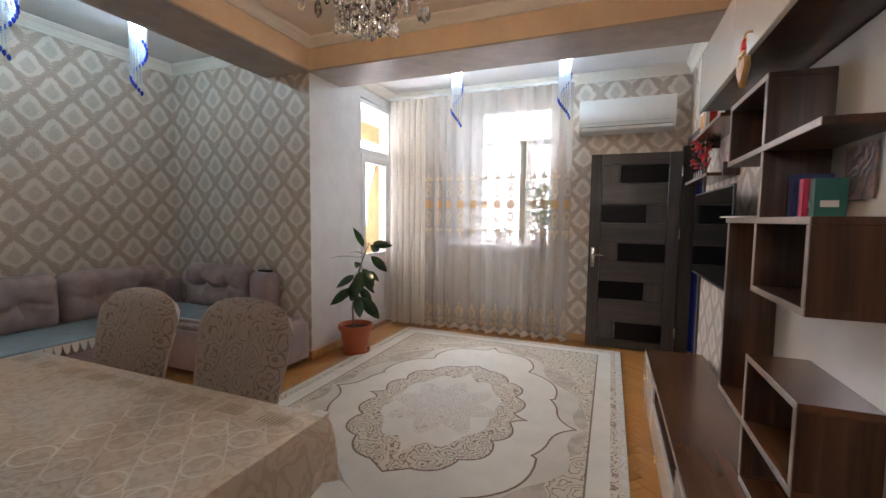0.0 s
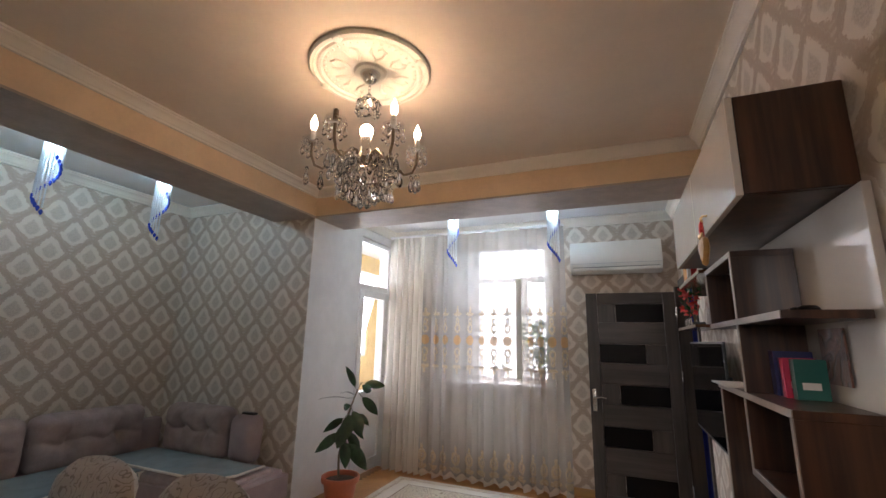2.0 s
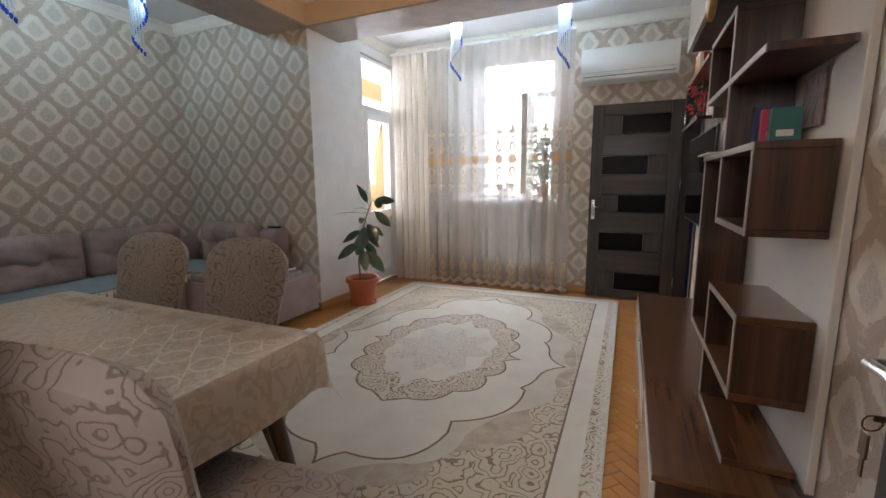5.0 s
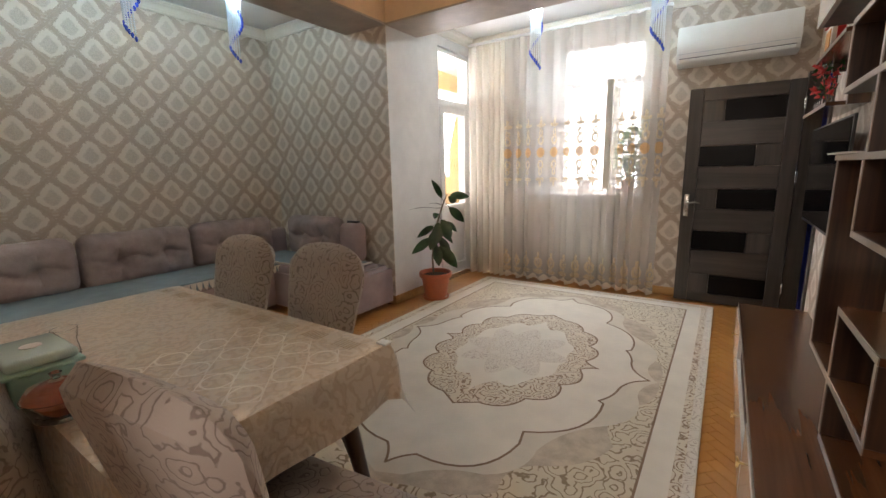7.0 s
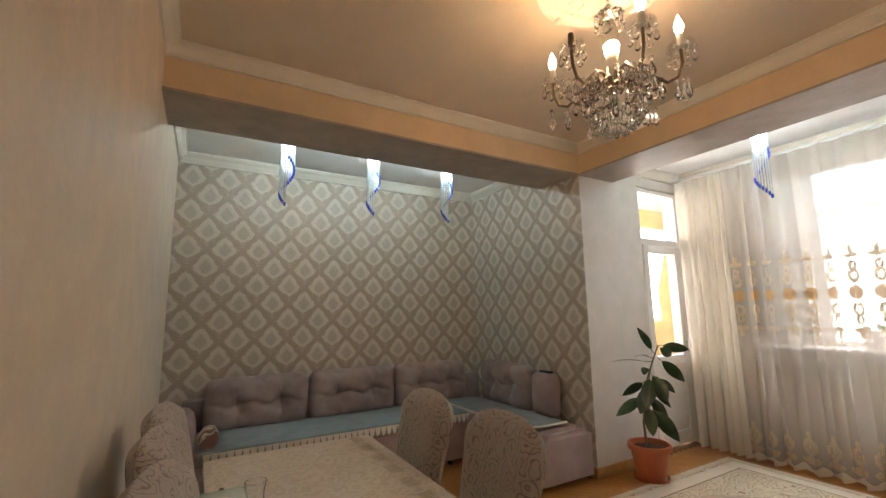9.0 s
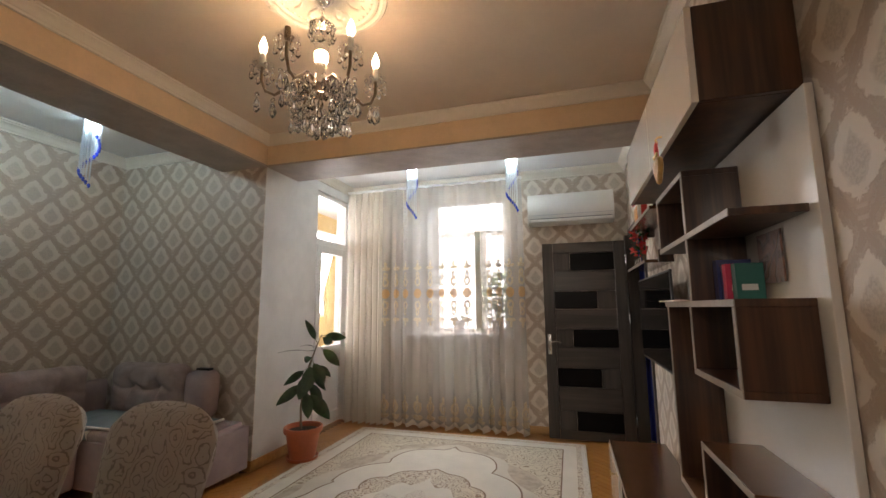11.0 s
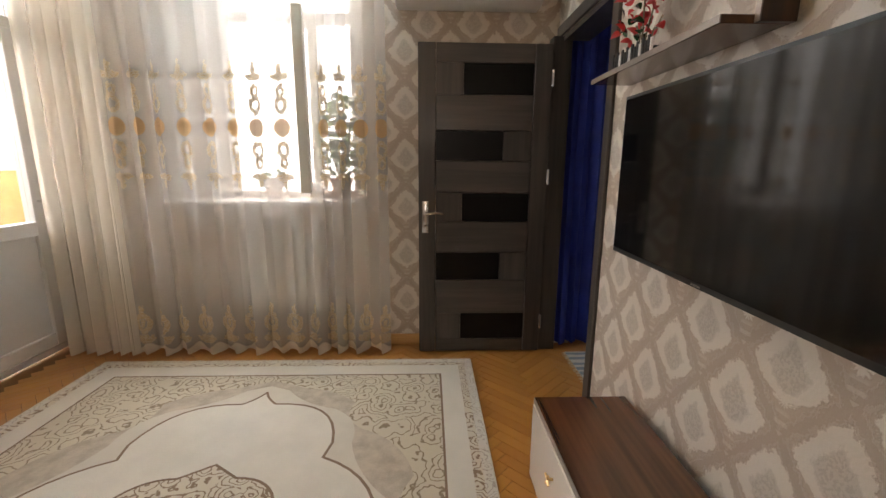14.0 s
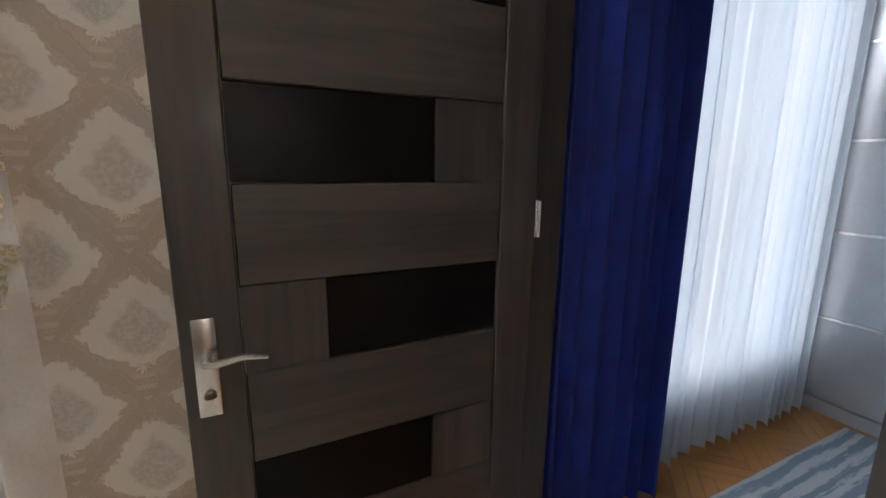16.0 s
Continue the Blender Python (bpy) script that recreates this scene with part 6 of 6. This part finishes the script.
def make_tableware(z):
    b = thing("food_box", (-0.955, 0.365, z), "mint plastic food box with a clear lid", "container")
    o = bmesh.new()
    box(o, -1.05, -0.86, 0.30, 0.43, z, z + 0.085, bev=0.02, seg=3)
    part("tub", o, M_TUB, b)
    part("rim", bx(-1.063, -0.847, 0.287, 0.443, z + 0.086, z + 0.096, bev=0.004), M_TUB, b)
    part("lid", bx(-1.055, -0.855, 0.295, 0.435, z + 0.097, z + 0.125, bev=0.012, seg=3), M_CLEARLID, b, "clear frosted lid")
    part("label", lathe(bmesh.new(), (-0.955, 0.365, z + 0.1255), [(0.022, 0), (0.022, 0.002), (0, 0.002)], 20), M_WHITEPL, b)
    j = thing("glass_bowl", (-0.75, 0.36, z), "glass bowl of red-brown sweets with a lid", "bowl")
    part("bowl", lathe(bmesh.new(), (-0.75, 0.36, z), [(0.03, 0), (0.045, 0.01), (0.065, 0.06), (0.068, 0.06), (0.05, 0.008), (0.03, 0.004)], 24), M_GLASS, j)
    part("sweets", lathe(bmesh.new(), (-0.75, 0.36, z + 0.012), [(0.035, 0), (0.05, 0.03), (0.03, 0.042), (0, 0.045)], 14), M_SNACK, j)
    part("lid", lathe(bmesh.new(), (-0.75, 0.36, z + 0.062), [(0.069, 0), (0.055, 0.02), (0.02, 0.032), (0.008, 0.036), (0.012, 0.05), (0.0, 0.055)], 24, False), M_GLASS, j)
    for k, (x, y) in enumerate(((-0.66, 0.41), (-1.12, 0.47))):
        g = thing("drinking_glass", (x, y, z), "clear waisted drinking glass", "glass", "glasses on the table")
        part("glass", lathe(bmesh.new(), (x, y, z), [(0.026, 0), (0.032, 0.03), (0.026, 0.065), (0.033, 0.105), (0.031, 0.105), (0.024, 0.065), (0.029, 0.03), (0.02, 0.006)], 20), M_GLASS, g)
    for x in (-1.15, -1.21):
        g = thing("salt_shaker", (x, 0.38, z), "small glass shaker with a steel cap", "shaker", "shakers on the table")
        part("jar", lathe(bmesh.new(), (x, 0.38, z), [(0.017, 0), (0.019, 0.01), (0.013, 0.045), (0.012, 0.05)], 14), M_GLASS, g)
        part("cap", lathe(bmesh.new(), (x, 0.38, z + 0.051), [(0.013, 0), (0.013, 0.01), (0.007, 0.02), (0, 0.021)], 14), M_CHROME, g)


def make_chairs():
    """Built once at the origin facing +y, then copied."""
    c = thing("dining_chair", (0, 0, 0), "upholstered dining chair in taupe damask chenille with dark legs", "chair", "dining chairs")
    cushion_b = cushion(bmesh.new(), -0.225, 0.225, -0.22, 0.23, 0.40, 0.50, 0.02)
    part("seat", cushion_b, M_CHAIR, c)
    b = bmesh.new()
    nx, nz, th = 14, 18, 0.095
    def pt(f, h, side):
        w = (0.155 + 0.078 * h)
        top = 1.012 + 0.036 * (1 - (2 * f - 1) ** 2) - 0.06 * abs(2 * f - 1) ** 7
        z = 0.43 + (top - 0.43) * h
        x = (2 * f - 1) * w * (1 - 0.04 * max(0, h - 0.92) / 0.08)
        edge = (1 - abs(2 * f - 1) ** 5) ** 0.5 if abs(2 * f - 1) < 1 else 0
        ce = min(1.0, ((1 - h) / 0.07) ** 0.5) if h > 0.93 else 1
        y = -0.195 - 0.12 * h ** 1.4 + 0.03 * (2 * f - 1) ** 2 * h + side * th / 2 * max(0.12, edge) * max(0.05, ce)
        return (x, y, z)
    fr = [[b.verts.new(pt(i / nx, k / nz, 1)) for k in range(nz + 1)] for i in range(nx + 1)]
    bk = [[b.verts.new(pt(i / nx, k / nz, -1)) for k in range(nz + 1)] for i in range(nx + 1)]
    for i in range(nx):
        for k in range(nz):
            b.faces.new((fr[i][k], fr[i + 1][k], fr[i + 1][k + 1], fr[i][k + 1]))
            b.faces.new((bk[i][k], bk[i][k + 1], bk[i + 1][k + 1], bk[i + 1][k]))
    for k in range(nz):
        b.faces.new((fr[0][k], fr[0][k + 1], bk[0][k + 1], bk[0][k])); b.faces.new((fr[nx][k], bk[nx][k], bk[nx][k + 1], fr[nx][k + 1]))
    for i in range(nx):
        b.faces.new((fr[i][nz], fr[i + 1][nz], bk[i + 1][nz], bk[i][nz])); b.faces.new((fr[i][0], bk[i][0], bk[i + 1][0], fr[i + 1][0]))
    part("backrest", b, M_CHAIR, c)
    part("seat_frame", bx(-0.20, 0.20, -0.19, 0.20, 0.36, 0.405, bev=0.006), M_LEG, c)
    for x in (-0.17, 0.17):
        part("leg", tube(bmesh.new(), [(x, 0.17, 0.37), (x * 1.06, 0.19, 0.001)], [0.024, 0.015], 10), M_LEG, c)
        part("leg", tube(bmesh.new(), [(x, -0.17, 0.37), (x * 1.06, -0.27, 0.001)], [0.024, 0.015], 10), M_LEG, c)
    c.matrix_basis = pose(-0.88, 0.97, 0.0, 0, 0, 178)
    for x, y, a in ((-1.42, 0.95, 180), (-0.80, 0.50, -14), (-1.26, 0.48, -12), (-1.72, 0.47, -10), (-0.29, 0.64, 7)):
        copy_thing(c, pose(x, y, 0.0, 0, 0, a))


# ---- sofa ----
def make_sofa():
    s = thing("corner_sofa", (-3.4, 1.9, 0), "mauve grey velour corner sofa with tufted back cushions", "sofa")
    part("base", bx(-3.94, -3.12, 0.20, 2.52, 0.05, 0.40, bev=0.03, seg=3), M_SOFABASE, s)
    e = bmesh.new()
    pts = [(-3.94, 2.525), (-2.42, 2.525)] + [(-2.42 + 0.20 * math.sin(q), 2.725 - 0.20 * math.cos(q)) for q in [j * math.pi / 16 for j in range(1, 9)]] + [(-2.22, 3.22), (-3.94, 3.22)]
    lo, hi = [e.verts.new((*p, 0.05)) for p in pts], [e.verts.new((*p, 0.42)) for p in pts]
    for k in range(len(pts)):
        j = (k + 1) % len(pts)
        e.faces.new((lo[k], lo[j], hi[j], hi[k]))
    e.faces.new(lo[::-1]); e.faces.new(hi)
    bmesh.ops.bevel(e, geom=[q for q in e.edges if q.verts[0].co.z > 0.3 and q.verts[1].co.z > 0.3], offset=0.04, segments=3, affect="EDGES")
    part("chaise_base", e, M_SOFABASE, s, "rounded pinkish velour end")
    for i, (a, b) in enumerate(((0.22, 1.36), (1.37, 2.52))):
        part("seat_cushion", cushion(bmesh.new(), -3.80, -3.10, a, b, 0.36, 0.455, 0.01), M_SOFA, s)
    part("seat_cushion", cushion(bmesh.new(), -3.80, -2.28, 2.53, 3.10, 0.37, 0.455, 0.01), M_SOFA, s)
    part("back_frame", bx(-3.97, -3.86, 0.20, 3.22, 0.38, 0.70, bev=0.03), M_SOFABASE, s)
    part("armrest", cushion(bmesh.new(), -3.90, -3.12, 0.10, 0.30, 0.08, 0.66, 0.02), M_SOFABASE, s)
    tufts = ((-0.42, 0.0), (0.42, 0.0))
    for a, b in ((0.36, 1.20), (1.22, 2.06), (2.08, 2.92)):
        part("back_cushion", cushion(bmesh.new(), -3.86, -3.66, a, b, 0.44, 0.875, 0.03, tufts, 34), M_SOFA, s, "tufted back cushion")
    part("back_cushion", cushion(bmesh.new(), -3.60, -2.82, 3.02, 3.22, 0.44, 0.875, 0.03, ((-0.4, 0.1), (0.4, 0.1)), 34), M_SOFA, s, "tufted back cushion")
    part("end_cushion", cushion(bmesh.new(), -2.80, -2.52, 3.06, 3.22, 0.44, 0.83, 0.02), M_SOFABASE, s)
    for x, y in ((-3.85, 0.3), (-3.2, 0.3), (-3.2, 2.4), (-2.4, 2.7), (-2.35, 3.1), (-3.85, 3.1)):
        part("foot", lathe(bmesh.new(), (x, y, 0.001), [(0.02, 0), (0.028, 0.05)], 10), M_BLACK, s)
    t = thing("sofa_throw", (-3.4, 1.5, 0.46), "blue grey sofa throw with a pale scalloped edge", "throw")
    b = bmesh.new()
    nx, ny = 14, 60
    g = []
    for i in range(nx + 1):
        row = []
        for j in range(ny + 1):
            f = i / nx
            y = 0.34 + 2.2 * j / ny
            x = -3.68 + 0.60 * min(1, f / 0.8)
            z = 0.472 + 0.003 * noise.noise((x * 8, y * 8, 0))
            if f > 0.8:
                d = (f - 0.8) / 0.2
                x = -3.08 + 0.012 * math.sin(y * 20) * d
                z = 0.472 - d * (0.06 + 0.02 * abs(math.sin(y * 24)))
            row.append(b.verts.new((x, y, z)))
        g.append(row)
    for i in range(nx):
        for j in range(ny):
            b.faces.new((g[i][j], g[i + 1][j], g[i + 1][j + 1], g[i][j + 1]))
    part("cloth", b, M_THROW, t)
    ed = bmesh.new()
    for j in range(44):
        y = 0.36 + j * 0.05
        vs = [ed.verts.new(p) for p in ((-3.074, y, 0.462), (-3.074, y + 0.05, 0.462), (-3.07, y + 0.04, 0.41), (-3.07, y + 0.025, 0.385), (-3.07, y + 0.01, 0.41))]
        ed.faces.new(vs)
    part("scalloped_edge", ed, M_THROWEDGE, t, "cream scalloped edge")
    q = thing("sofa_throw", (-2.7, 2.8, 0.46), "blue grey seat cover with a cream rim on the chaise", "throw")
    p2 = [(-3.66, 2.56), (-2.50, 2.56), (-2.36, 2.62), (-2.30, 2.74), (-2.30, 3.02), (-3.66, 3.02)]
    b2 = bmesh.new()
    lo, hi = [b2.verts.new((*p, 0.468)) for p in p2], [b2.verts.new((*p, 0.476)) for p in p2]
    for k in range(6):
        b2.faces.new((lo[k], lo[(k + 1) % 6], hi[(k + 1) % 6], hi[k]))
    b2.faces.new(hi); b2.faces.new(lo[::-1])
    part("cloth", b2, M_THROW, q)
    part("rim", tube(bmesh.new(), [(*p, 0.476) for p in p2[:5]], 0.010, 6), M_THROWEDGE, q, "cream corded rim")
    r = thing("remote_control", (-2.62, 3.14, 0.84), "black remote control on the sofa back", "remote")
    part("case", bx(-2.70, -2.56, 3.10, 3.15, 0.832, 0.85, bev=0.005), M_BLACK, r)
    pl = thing("bolster_pillow", (-3.45, 0.36, 0.55), "small patterned cream cushion by the armrest", "pillow")
    part("cover", cushion(bmesh.new(), -3.30, -3.12, 0.33, 0.46, 0.478, 0.60, 0.02), damask("floral_pillow", (0.55, 0.48, 0.38), (0.22, 0.08, 0.05), 6), pl)


def make_bedroom():
    w = thing("sliding_wardrobe", (3.3, 4.0, 0), "silver sliding wardrobe with narrow chrome bars", "wardrobe")
    part("carcass", bx(3.18, 3.49, 2.6, 5.06, 0.0, 2.5), M_SILVER, w)
    for k in range(5):
        z0 = 0.08 + k * 0.48
        part("door_panel", bx(3.165, 3.179, 3.0, 5.05, z0, z0 + 0.465, bev=0.002, seg=1), M_SILVER, w)
        part("bar", bx(3.160, 3.1785, 3.0, 5.05, z0 + 0.4655, z0 + 0.4795), M_CHROME, w, "chrome bar")
    part("track", bx(3.15, 3.179, 2.7, 5.06, 0.001, 0.075), M_SILVER, w)
    r = thing("bedroom_rug", (2.1, 4.2, 0), "blue grey striped rug with a pale fringe", "rug")
    part("rug_body", bx(1.16, 3.10, 3.55, 4.80, 0.001, 0.011, bev=0.003), M_MAT, r)
    f = bmesh.new()
    rng = random.Random(5)
    for i in range(70):
        y = 3.56 + i * 1.23 / 69
        tube(f, [(1.162, y, 0.007), (1.135 + rng.uniform(-0.006, 0.006), y + rng.uniform(-0.006, 0.006), 0.003)], [0.003, 0.002], 4)
    tagged(part("fringe", f, M_FRINGE, r), kind="stuff")


CHANDELIER_W, SPOT_W = 72, 21
make_rug()
make_window()
make_balcony_door()
make_curtains()
make_radiator()
make_room_door()
make_entry_door()
make_bookcase()
make_media_unit()
make_tv()
make_sofa()
make_table()
make_chairs()
make_ac()
make_ficus()
make_chandelier()
for sx, sy in ((-3.14, 0.845), (-3.14, 1.60), (-3.14, 2.38), (-1.165, 4.25), (-0.10, 4.25)):
    make_spot(sx, sy)
make_brackets()
make_books()
sill_plant(-0.40, 5.02, 1.058, True)
sill_plant(-0.86, 5.02, 1.058, False)
make_bedroom()
parquet()
